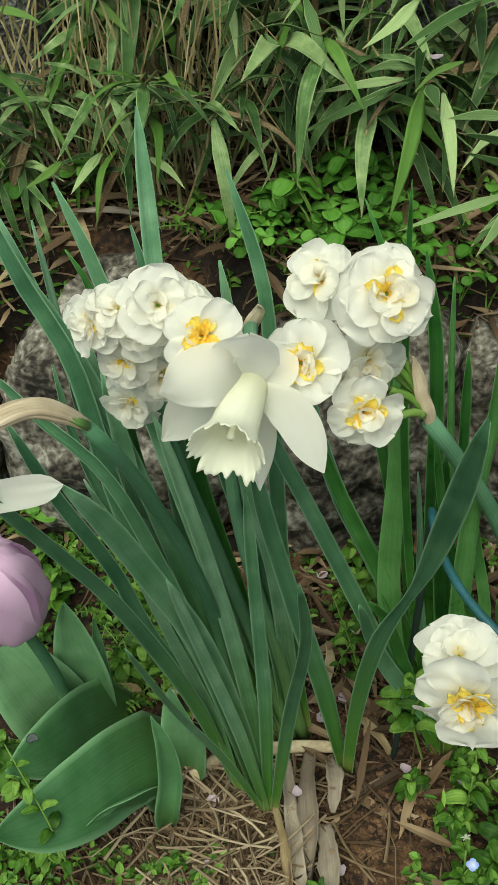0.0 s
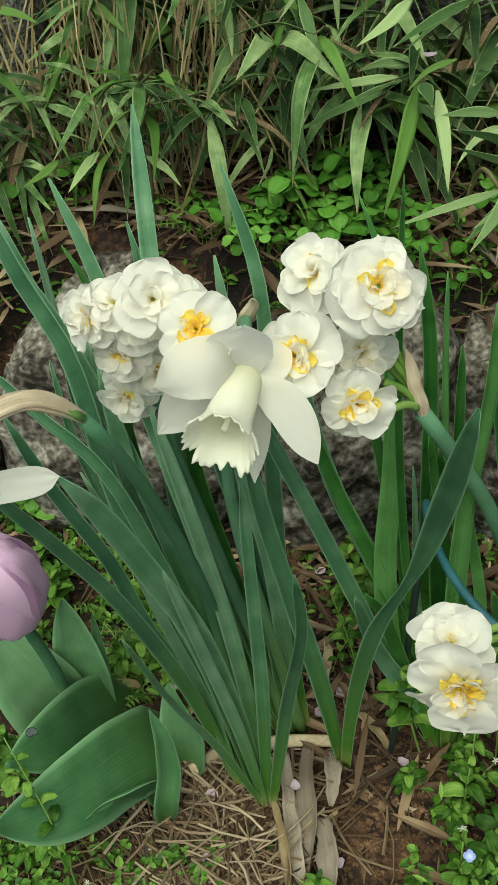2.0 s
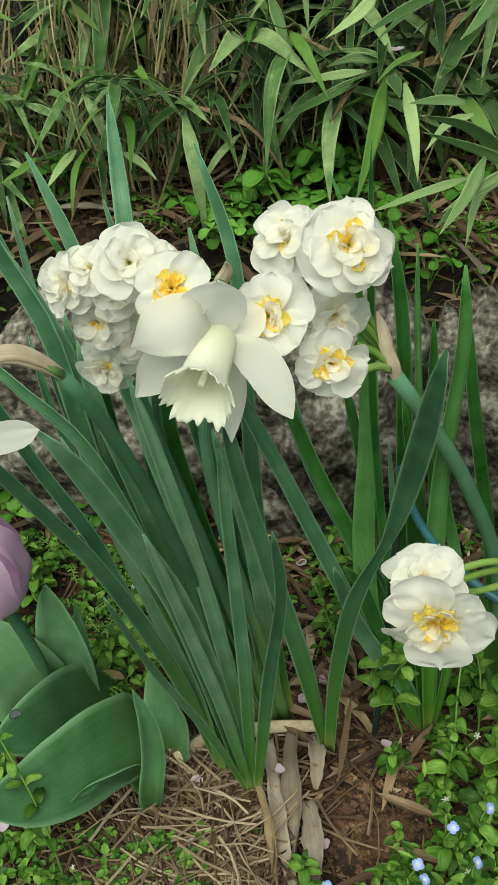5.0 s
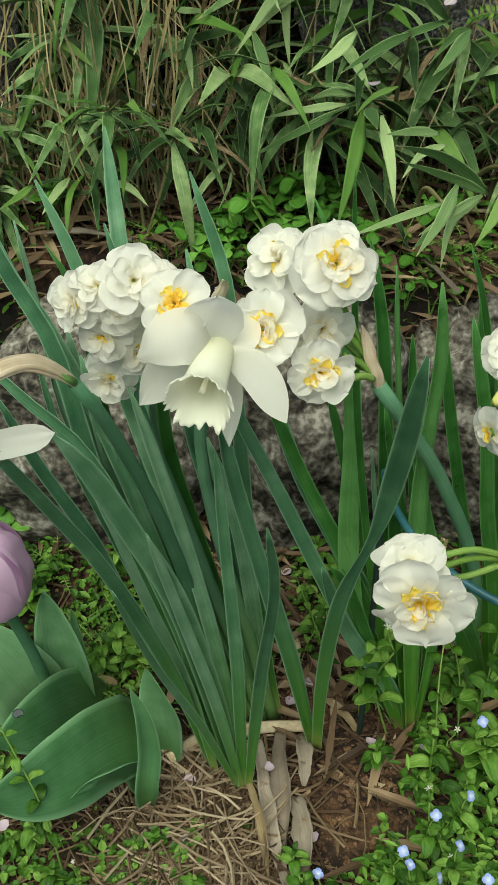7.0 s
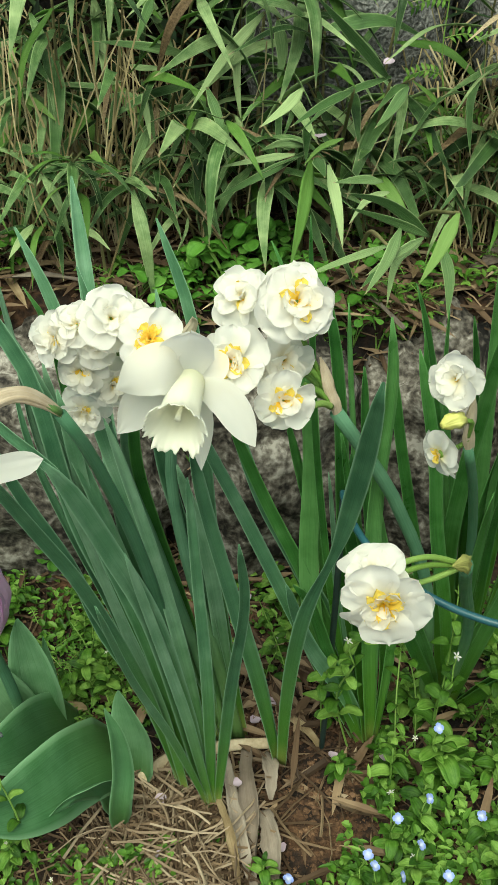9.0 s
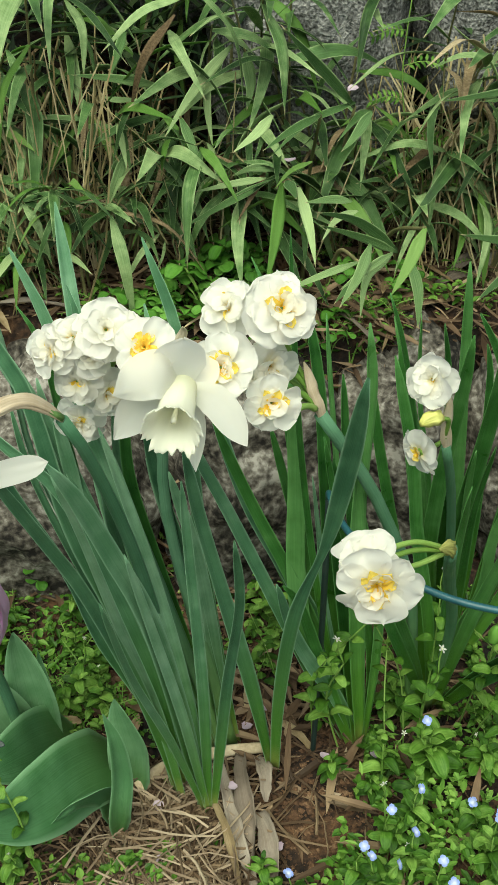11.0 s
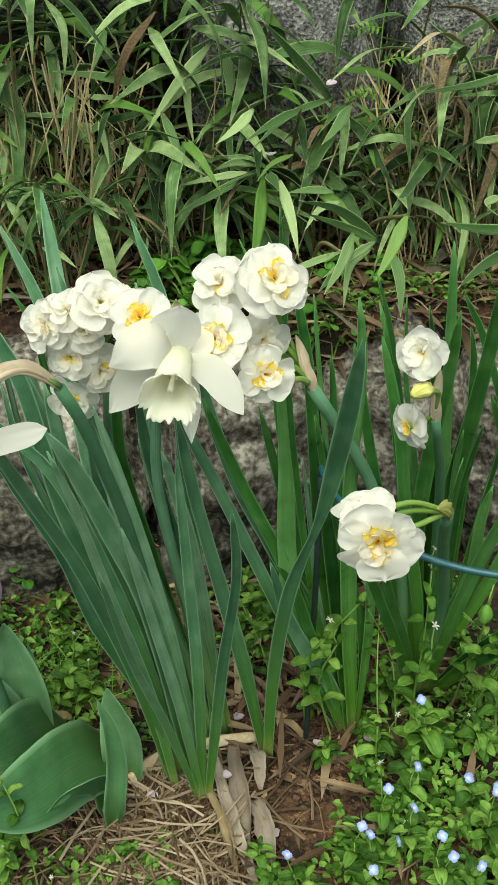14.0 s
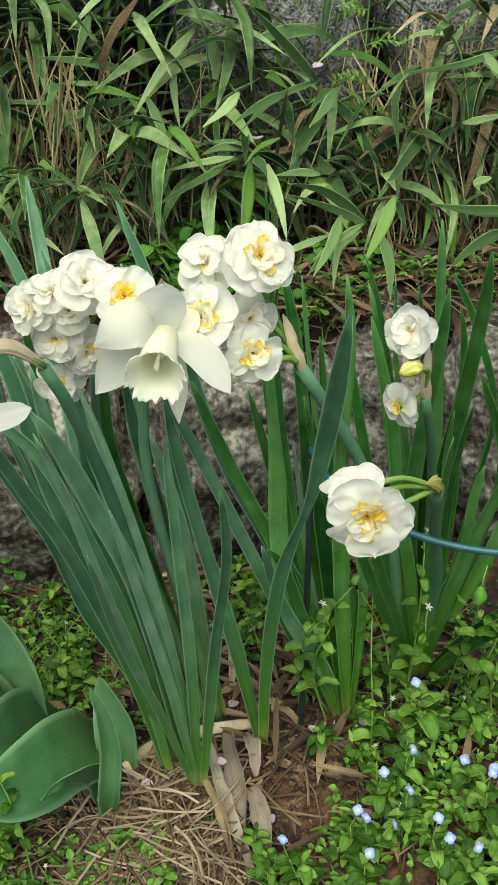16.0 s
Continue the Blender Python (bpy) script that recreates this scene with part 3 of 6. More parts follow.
leaf(bent, [(-0.010, 0.357, 0.000), (-0.027, 0.357, 0.105), (-0.060, 0.358, 0.191), (-0.078, 0.359, 0.258), (-0.104, 0.359, 0.324), (-0.120, 0.360, 0.375)], 0.0111, roll=20)
leaf(bent, [(-0.004, 0.356, 0.000), (-0.018, 0.367, 0.103), (-0.050, 0.382, 0.200), (-0.075, 0.395, 0.271), (-0.094, 0.414, 0.364), (-0.116, 0.426, 0.410), (-0.136, 0.440, 0.458)], 0.0143, roll=-10)
leaf(bent, [(-0.000, 0.357, 0.000), (-0.012, 0.372, 0.103), (-0.044, 0.390, 0.194), (-0.067, 0.406, 0.258), (-0.088, 0.426, 0.336), (-0.110, 0.440, 0.377), (-0.133, 0.460, 0.432)], 0.0106, roll=15)
leaf(bent, [(-0.000, 0.359, 0.000), (-0.004, 0.372, 0.123), (-0.025, 0.387, 0.227), (-0.048, 0.403, 0.310), (-0.076, 0.426, 0.411), (-0.096, 0.440, 0.460)], 0.0121)
leaf(bent, [(-0.005, 0.359, 0.000), (-0.042, 0.378, 0.148), (-0.084, 0.399, 0.265), (-0.100, 0.410, 0.316), (-0.107, 0.420, 0.360)], 0.0075, roll=25)
leaf(cluster_left, [(0.028, 0.393, 0.000), (-0.000, 0.422, 0.074), (-0.038, 0.466, 0.171), (-0.054, 0.501, 0.243), (-0.063, 0.553, 0.340), (-0.071, 0.600, 0.419)], 0.0172)
leaf(cluster_left, [(0.026, 0.393, 0.000), (-0.008, 0.408, 0.110), (-0.041, 0.425, 0.209), (-0.051, 0.445, 0.315), (-0.058, 0.463, 0.391), (-0.064, 0.470, 0.416)], 0.0126, roll=-15)
leaf(cluster_left, [(0.030, 0.393, 0.000), (0.004, 0.401, 0.114), (-0.025, 0.411, 0.220), (-0.037, 0.419, 0.294), (-0.037, 0.426, 0.353), (-0.039, 0.430, 0.385)], 0.0126)
leaf(cluster_left, [(0.032, 0.393, 0.000), (0.012, 0.398, 0.097), (-0.015, 0.406, 0.214), (-0.032, 0.413, 0.299), (-0.031, 0.420, 0.370)], 0.0117, roll=18, mat=M_LEAF_GREEN)
leaf(cluster_left, [(0.039, 0.393, 0.000), (0.020, 0.400, 0.109), (-0.000, 0.409, 0.228), (-0.012, 0.415, 0.297), (-0.009, 0.424, 0.375), (-0.015, 0.430, 0.421)], 0.0120)
leaf(cluster_left, [(0.043, 0.393, 0.000), (0.023, 0.392, 0.113), (0.005, 0.391, 0.227), (-0.013, 0.391, 0.304), (-0.021, 0.390, 0.365)], 0.0120, roll=-20)
leaf(cluster_left, [(0.047, 0.394, 0.000), (0.034, 0.405, 0.085), (0.022, 0.421, 0.184), (0.015, 0.442, 0.290), (0.009, 0.463, 0.376), (-0.012, 0.483, 0.442)], 0.0118, roll=10)
leaf(cluster_left, [(0.029, 0.393, 0.000), (-0.012, 0.404, 0.109), (-0.059, 0.421, 0.241), (-0.072, 0.430, 0.306), (-0.083, 0.443, 0.383), (-0.097, 0.450, 0.414)], 0.0103, roll=10, mat=M_LEAF_GREEN)
leaf(cluster_left, [(0.024, 0.393, 0.000), (-0.016, 0.397, 0.099), (-0.060, 0.403, 0.230), (-0.072, 0.407, 0.315), (-0.079, 0.410, 0.363)], 0.0145)
leaf(cluster_left, [(0.021, 0.393, 0.000), (-0.035, 0.404, 0.136), (-0.065, 0.416, 0.252), (-0.081, 0.424, 0.325), (-0.088, 0.430, 0.370)], 0.0138, roll=-12)
leaf(double_leaf, [(0.072, 0.366, 0.000), (0.050, 0.361, 0.121), (0.026, 0.355, 0.231), (0.009, 0.349, 0.313), (-0.000, 0.345, 0.369)], 0.0143, roll=8)
leaf(double_leaf, [(0.074, 0.363, 0.000), (0.071, 0.350, 0.111), (0.074, 0.332, 0.223), (0.087, 0.315, 0.305), (0.091, 0.298, 0.377), (0.091, 0.285, 0.423), (0.090, 0.275, 0.457)], 0.0138, roll=-34, shape=lambda u: (0.62 + 0.22 * min(1, u / 0.3) + 0.16 * min(1, max(0, u - 0.6) / 0.2)) * (1 - 0.50 * math.exp(-((u - 0.62) / 0.08) ** 2)) * (1 if u < 0.84 else max(0.05, 1 - ((u - 0.84) / 0.16) ** 2) ** 0.6))
leaf(cluster_right, [(0.142, 0.384, 0.000), (0.103, 0.387, 0.099), (0.066, 0.391, 0.193), (0.035, 0.394, 0.271), (0.009, 0.397, 0.333), (-0.006, 0.400, 0.379)], 0.0132)
leaf(cluster_right, [(0.145, 0.384, 0.000), (0.119, 0.395, 0.102), (0.088, 0.406, 0.186), (0.061, 0.415, 0.247), (0.040, 0.424, 0.298), (0.029, 0.430, 0.328)], 0.0120, roll=12, mat=M_LEAF_GREEN)
leaf(cluster_right, [(0.152, 0.384, 0.000), (0.124, 0.374, 0.077), (0.092, 0.362, 0.147), (0.074, 0.353, 0.199), (0.063, 0.345, 0.243)], 0.0133, roll=-10)
leaf(cluster_right, [(0.143, 0.384, 0.000), (0.105, 0.395, 0.102), (0.091, 0.405, 0.193), (0.089, 0.417, 0.281), (0.084, 0.430, 0.362)], 0.0170, mat=M_LEAF_GREEN)
leaf(cluster_right, [(0.150, 0.384, 0.000), (0.125, 0.401, 0.127), (0.115, 0.421, 0.241), (0.107, 0.443, 0.342), (0.096, 0.460, 0.406)], 0.0140, mat=M_LEAF_GREEN)
leaf(cluster_right, [(0.154, 0.384, 0.000), (0.137, 0.405, 0.129), (0.123, 0.436, 0.276), (0.117, 0.453, 0.343), (0.115, 0.466, 0.385)], 0.0095, roll=20, mat=M_LEAF_GREEN)
leaf(cluster_right, [(0.147, 0.384, 0.000), (0.117, 0.401, 0.148), (0.108, 0.412, 0.224), (0.102, 0.420, 0.275)], 0.0068)
leaf(cluster_right, [(0.145, 0.384, 0.000), (0.110, 0.392, 0.160), (0.088, 0.403, 0.310), (0.079, 0.414, 0.419), (0.076, 0.420, 0.473)], 0.0060, mat=M_LEAF_GREEN)
leaf(cluster_right, [(0.141, 0.384, 0.000), (0.114, 0.407, 0.126), (0.091, 0.441, 0.271), (0.080, 0.474, 0.376), (0.064, 0.490, 0.420)], 0.0072, roll=30, mat=M_LEAF_GREEN)
leaf(cluster_right, [(0.156, 0.384, 0.000), (0.153, 0.388, 0.112), (0.127, 0.394, 0.219), (0.112, 0.397, 0.278), (0.103, 0.400, 0.326)], 0.0103, mat=M_LEAF_GREEN)
leaf(cluster_right, [(0.147, 0.378, 0.000), (0.125, 0.397, 0.102), (0.084, 0.417, 0.188), (0.055, 0.432, 0.247), (0.034, 0.450, 0.314), (0.030, 0.460, 0.351)], 0.0139, roll=14)
leaf(cluster_right, [(0.149, 0.377, 0.000), (0.135, 0.393, 0.118), (0.121, 0.409, 0.224), (0.117, 0.420, 0.290)], 0.0148, mat=M_LEAF_GREEN)
leaf(cluster_right, [(0.152, 0.377, -0.000), (0.137, 0.381, 0.142), (0.128, 0.385, 0.268), (0.129, 0.389, 0.365), (0.124, 0.391, 0.420)], 0.0160, mat=M_LEAF_GREEN)
leaf(cluster_right, [(0.145, 0.378, 0.000), (0.111, 0.370, 0.113), (0.085, 0.362, 0.202), (0.071, 0.360, 0.226)], 0.0120, roll=-15, mat=M_LEAF_GREEN)
leaf(cluster_right, [(0.154, 0.376, 0.000), (0.156, 0.387, 0.151), (0.137, 0.394, 0.244), (0.119, 0.400, 0.313)], 0.0094, mat=M_LEAF_GREEN)
leaf(nodding, [(0.225, 0.412, 0.000), (0.209, 0.386, 0.124), (0.195, 0.357, 0.239), (0.187, 0.338, 0.305), (0.185, 0.330, 0.330)], 0.0141, mat=M_LEAF_GREEN)
leaf(nodding, [(0.228, 0.411, 0.000), (0.229, 0.384, 0.129), (0.232, 0.361, 0.220), (0.236, 0.340, 0.288), (0.238, 0.330, 0.319)], 0.0138, roll=12, mat=M_LEAF_GREEN)
leaf(nodding, [(0.231, 0.411, 0.000), (0.241, 0.380, 0.072), (0.251, 0.345, 0.141), (0.261, 0.310, 0.200)], 0.0159, roll=20, mat=M_LEAF_GREEN)
leaf(nodding, [(0.222, 0.412, 0.000), (0.177, 0.381, 0.115), (0.141, 0.351, 0.209), (0.117, 0.330, 0.268)], 0.0120, mat=M_LEAF_GREEN)
leaf(nodding, [(0.220, 0.413, 0.000), (0.193, 0.393, 0.093), (0.165, 0.374, 0.173), (0.148, 0.360, 0.228)], 0.0113, roll=-14, mat=M_LEAF_GREEN)
leaf(nodding, [(0.226, 0.412, 0.000), (0.212, 0.422, 0.109), (0.194, 0.431, 0.197), (0.184, 0.439, 0.269), (0.164, 0.450, 0.356)], 0.0141, mat=M_LEAF_GREEN)
leaf(nodding, [(0.233, 0.410, 0.000), (0.247, 0.365, 0.092), (0.260, 0.334, 0.138), (0.273, 0.300, 0.179)], 0.0136, roll=-20, mat=M_LEAF_GREEN)
leaf(nodding, [(0.230, 0.411, 0.000), (0.227, 0.399, 0.095), (0.237, 0.387, 0.168), (0.232, 0.377, 0.235), (0.232, 0.370, 0.271)], 0.0116, mat=M_LEAF_GREEN)
leaf(far_narcissus, [(0.245, 0.469, 0.000), (0.215, 0.448, 0.149), (0.206, 0.431, 0.251), (0.203, 0.413, 0.343), (0.199, 0.400, 0.400)], 0.0151, mat=M_LEAF_GREEN)
leaf(far_narcissus, [(0.256, 0.467, 0.000), (0.233, 0.441, 0.183), (0.230, 0.420, 0.298), (0.226, 0.403, 0.374), (0.220, 0.390, 0.429)], 0.0188, roll=-8, mat=M_LEAF_GREEN)
leaf(far_narcissus, [(0.253, 0.467, 0.000), (0.237, 0.464, 0.194), (0.223, 0.462, 0.333), (0.213, 0.460, 0.423)], 0.0132, mat=M_LEAF_GREEN)
leaf(far_narcissus, [(0.242, 0.469, -0.000), (0.211, 0.466, 0.166), (0.190, 0.463, 0.284), (0.173, 0.461, 0.356), (0.158, 0.460, 0.402)], 0.0107, roll=20, mat=M_LEAF_GREEN)
leaf(far_narcissus, [(0.248, 0.468, 0.000), (0.217, 0.469, 0.193), (0.194, 0.470, 0.306), (0.187, 0.470, 0.378)], 0.0083, mat=M_LEAF_GREEN)
leaf(far_narcissus, [(0.261, 0.466, 0.000), (0.237, 0.428, 0.193), (0.232, 0.412, 0.261), (0.231, 0.400, 0.305)], 0.0096, roll=-16, mat=M_LEAF_GREEN)
leaf(far_narcissus, [(0.258, 0.466, 0.000), (0.237, 0.439, 0.184), (0.228, 0.427, 0.251), (0.226, 0.420, 0.287)], 0.0098, mat=M_LEAF_GREEN)
leaf(far_narcissus, [(0.264, 0.465, 0.000), (0.277, 0.467, 0.156), (0.283, 0.468, 0.250), (0.255, 0.469, 0.331), (0.232, 0.470, 0.375)], 0.0112, roll=24, mat=M_LEAF_GREEN)
leaf(far_narcissus, [(0.267, 0.465, 0.000), (0.283, 0.447, 0.133), (0.279, 0.434, 0.229), (0.243, 0.420, 0.316)], 0.0117, mat=M_LEAF_GREEN)
leaf(far_narcissus, [(0.250, 0.468, 0.000), (0.231, 0.473, 0.188), (0.220, 0.478, 0.304), (0.210, 0.480, 0.362)], 0.0114, roll=10, mat=M_LEAF_GREEN)
leaf(far_narcissus, [(0.261, 0.466, 0.000), (0.266, 0.481, 0.159), (0.262, 0.495, 0.290), (0.256, 0.500, 0.329)], 0.0103, mat=M_LEAF_GREEN)
leaf(far_narcissus, [(0.271, 0.464, 0.000), (0.303, 0.454, 0.125), (0.306, 0.445, 0.229), (0.295, 0.440, 0.288)], 0.0151, mat=M_LEAF_GREEN)
leaf(bent, [(0.014, 0.333, 0.000), (-0.005, 0.322, 0.133), (-0.026, 0.310, 0.249), (-0.040, 0.300, 0.326)], 0.0087, roll=10)
leaf(bent, [(-0.005, 0.347, 0.000), (-0.022, 0.343, 0.118), (-0.047, 0.338, 0.231), (-0.066, 0.333, 0.319), (-0.079, 0.330, 0.365)], 0.0106, roll=-12)
leaf(bent, [(0.010, 0.339, 0.000), (0.002, 0.349, 0.112), (-0.018, 0.362, 0.230), (-0.039, 0.374, 0.321), (-0.050, 0.380, 0.362)], 0.0110, roll=14)
leaf(cluster_left, [(0.035, 0.392, -0.000), (0.028, 0.390, 0.108), (0.014, 0.387, 0.230), (-0.006, 0.385, 0.318)], 0.0130)
leaf(cluster_left, [(0.030, 0.393, 0.000), (0.018, 0.395, 0.123), (-0.001, 0.398, 0.234), (-0.020, 0.400, 0.319)], 0.0107, roll=16)
leaf(cluster_right, [(0.143, 0.384, 0.000), (0.112, 0.405, 0.108), (0.079, 0.425, 0.191), (0.054, 0.440, 0.241)], 0.0105, roll=20, mat=M_LEAF_GREEN)
leaf(bent, [(-0.002, 0.357, 0.000), (-0.023, 0.376, 0.139), (-0.059, 0.401, 0.271), (-0.088, 0.421, 0.348), (-0.114, 0.437, 0.395), (-0.142, 0.450, 0.429)], 0.0125, roll=28)
leaf(bent, [(-0.006, 0.357, 0.000), (-0.035, 0.381, 0.130), (-0.074, 0.410, 0.238), (-0.097, 0.430, 0.302), (-0.104, 0.443, 0.343), (-0.109, 0.454, 0.375), (-0.117, 0.470, 0.419)], 0.0085, roll=40)
leaf(bent, [(-0.002, 0.357, 0.000), (-0.026, 0.367, 0.145), (-0.061, 0.380, 0.263), (-0.083, 0.387, 0.313), (-0.112, 0.393, 0.345), (-0.138, 0.400, 0.376)], 0.0110, roll=-20)
leaf(cluster_right, [(0.150, 0.400, 0.000), (0.125, 0.420, 0.120), (0.095, 0.440, 0.220), (0.075, 0.455, 0.300)], 0.0115, mat=M_LEAF_GREEN)
leaf(cluster_right, [(0.158, 0.400, 0.000), (0.150, 0.420, 0.130), (0.135, 0.440, 0.250), (0.128, 0.455, 0.340)], 0.0115, roll=15, mat=M_LEAF_GREEN)
leaf(nodding, [(0.215, 0.420, 0.000), (0.190, 0.440, 0.140), (0.165, 0.460, 0.260), (0.150, 0.470, 0.340)], 0.0125, mat=M_LEAF_GREEN)
leaf(nodding, [(0.222, 0.420, 0.000), (0.207, 0.445, 0.150), (0.190, 0.470, 0.270), (0.178, 0.485, 0.350)], 0.0115, roll=-18, mat=M_LEAF_GREEN)
leaf(far_narcissus, [(0.245, 0.470, 0.000), (0.225, 0.490, 0.150), (0.200, 0.505, 0.280), (0.182, 0.515, 0.350)], 0.0115, roll=12, mat=M_LEAF_GREEN)

M_SHEATH_GREEN = foliage("green_sheath", (0.26, 0.28, 0.07), (0.42, 0.42, 0.13), (0.62, 0.50, 0.24), rough=0.5, through_share=0.1, veins=40, blotch=70)

# trumpet daffodil: stem, flower
stem(trumpet_daffodil, [(0.043, 0.393, 0.0), (0.019, 0.391, 0.129), (0.0, 0.389, 0.225), (-0.010, 0.387, 0.31), (-0.004, 0.385, 0.395), (0.001, 0.372, 0.424), (0.0, 0.345, 0.426)], 0.0050, 0.0034)
sheath(trumpet_daffodil, [(-0.004, 0.385, 0.396), (0.001, 0.383, 0.416), (0.005, 0.378, 0.430), (0.004, 0.372, 0.437)], 0.007)
HEART = (0.000, 0.340, 0.416)
FACE = (-0.24, -0.96, -0.05)
trumpet(trumpet_daffodil, HEART, FACE, 0.0425, 0.0158, 1.0)
tepal(trumpet_daffodil, [HEART, (-0.014, 0.326, 0.435), (-0.030, 0.325, 0.430), (-0.040, 0.333, 0.418)], 0.028, roll=-10, seed=0.4, cup=-0.05, blunt=2.0)
tepal(trumpet_daffodil, [HEART, (-0.022, 0.340, 0.404), (-0.041, 0.338, 0.383)], 0.025, seed=1.4, blunt=2.0)
tepal(trumpet_daffodil, [HEART, (0.005, 0.334, 0.396), (0.005, 0.318, 0.370)], 0.015, seed=2.2, blunt=1.9)
tepal(trumpet_daffodil, [HEART, (0.019, 0.326, 0.412), (0.033, 0.305, 0.396)], 0.0190, roll=6, seed=3.1, blunt=3.0)
tepal(trumpet_daffodil, [HEART, (-0.002, 0.335, 0.440), (0.000, 0.327, 0.456)], 0.030, seed=4.3, cup=0.06, blunt=3.6)
tepal(trumpet_daffodil, [HEART, (0.012, 0.344, 0.426), (0.020, 0.352, 0.430)], 0.024, seed=5.2)

# the daffodil that leans out
stem(bent, [(0.004, 0.372, 0.0), (-0.005, 0.372, 0.080), (-0.019, 0.362, 0.198), (-0.034, 0.344, 0.290), (-0.047, 0.329, 0.350), (-0.058, 0.316, 0.394), (-0.068, 0.306, 0.423)], 0.0050, 0.0036)
sheath(bent, [(-0.066, 0.308, 0.420), (-0.076, 0.302, 0.434), (-0.087, 0.296, 0.444), (-0.100, 0.287, 0.445), (-0.114, 0.276, 0.436), (-0.126, 0.27, 0.43)], 0.0088)
stem(bent, [(-0.068, 0.306, 0.424), (-0.087, 0.296, 0.443), (-0.112, 0.278, 0.440), (-0.136, 0.270, 0.425), (-0.141, 0.270, 0.408)], 0.0026, 0.0024)
SIDE = (-0.140, 0.272, 0.404)
tepal(bent, [SIDE, (-0.108, 0.279, 0.408), (-0.0760, 0.281, 0.4145)], 0.0140, seed=0.7, cup=0.06, blunt=8.0)
tepal(bent, [SIDE, (-0.155, 0.262, 0.432), (-0.165, 0.25, 0.45)], 0.027, seed=1.7)
tepal(bent, [SIDE, (-0.168, 0.266, 0.410), (-0.190, 0.26, 0.415)], 0.027, seed=2.7)
tepal(bent, [SIDE, (-0.160, 0.262, 0.380), (-0.175, 0.25, 0.362)], 0.027, seed=3.7)
trumpet(bent, (-0.142, 0.268, 0.402), (-0.75, -0.55, -0.45), 0.034, 0.0175, 2.0)

# left head: a tight ball of blooms
stem(cluster_left, [(0.035, 0.393, 0.0), (0.006, 0.398, 0.118), (-0.022, 0.405, 0.227), (-0.043, 0.411, 0.302), (-0.056, 0.416, 0.352)], 0.0050, 0.0036)
TIE = (-0.056, 0.416, 0.352)
sheath(cluster_left, [(-0.054, 0.418, 0.348), (-0.050, 0.424, 0.375), (-0.045, 0.424, 0.400)], 0.012)
floret(cluster_left, (-0.0205, 0.344, 0.441), (0.02, -0.74, 0.67), 0.0182, OPEN, 1, 20, TIE)
floret(cluster_left, (-0.041, 0.366, 0.441), (0.12, -0.62, 0.65), 0.0178, SHY, 2, 0, TIE)
floret(cluster_left, (-0.060, 0.375, 0.432), (-0.15, -0.45, 0.80), 0.0150, SHY, 3, 0, TIE)
floret(cluster_left, (-0.073, 0.377, 0.422), (-0.65, -0.65, 0.35), 0.0160, SMALL, 4, 0, TIE)
floret(cluster_left, (-0.060, 0.376, 0.401), (-0.30, -0.88, 0.20), 0.0160, SMALL, 5, 0, TIE)
floret(cluster_left, (-0.043, 0.378, 0.390), (0.20, -0.92, 0.10), 0.0155, SMALL, 6, 0, TIE)
floret(cluster_left, (-0.061, 0.388, 0.363), (-0.25, -0.92, -0.05), 0.0172, SHY, 7, 0, TIE)
floret(cluster_left, (-0.027, 0.368, 0.437), (0.3, -0.4, 0.80), 0.0150, SHY, 8, 0, TIE)
floret(cluster_left, (-0.051, 0.372, 0.421), (-0.05, -0.85, 0.40), 0.0138, SHY, 9, 0, TIE)

# right head: large ruffled blooms
floret(cluster_right, (0.060, 0.360, 0.452), (0.12, -0.72, 0.68), 0.0221, FULL, 11, 10, (0.089, 0.366, 0.380))
floret(cluster_right, (0.035, 0.395, 0.434), (-0.45, -0.52, 0.70), 0.0200, SHY, 12, 0)
floret(cluster_right, (0.024, 0.350, 0.421), (-0.30, -0.80, 0.50), 0.0205, HEARTED, 13, 30)
floret(cluster_right, (0.056, 0.369, 0.408), (0.1, -0.85, 0.2), 0.0193, SMALL, 14, 0, (0.089, 0.366, 0.380))
floret(cluster_right, (0.053, 0.342, 0.399), (0.05, -0.90, 0.35), 0.0178, HEARTED, 15, 0, (0.089, 0.366, 0.380))
floret(cluster_right, (0.034, 0.372, 0.400), (-0.1, -0.6, -0.3), 0.0193, SHY, 16, 0, (0.089, 0.366, 0.380))
stem(cluster_right, [(0.205, 0.405, 0.0), (0.182, 0.394, 0.170), (0.143, 0.380, 0.275), (0.117, 0.372, 0.325), (0.089, 0.363, 0.373)], 0.0052, 0.0044)
sheath(cluster_right, [(0.0905, 0.3615, 0.370), (0.087, 0.362, 0.381), (0.083, 0.365, 0.393), (0.078, 0.370, 0.408)], 0.0074)
for a, b in (((0.086, 0.364, 0.381), (0.070, 0.372, 0.402)), ((0.086, 0.362, 0.380), (0.068, 0.362, 0.394)), ((0.085, 0.360, 0.379), (0.072, 0.350, 0.388))):
    put("pedicel", tube_mesh("pedicel", [a, tuple((p + q) / 2 + 0.001 for p, q in zip(a, b)), b], (0.0022, 0.0020), M_PEDICEL, 8, 8), cluster_right)

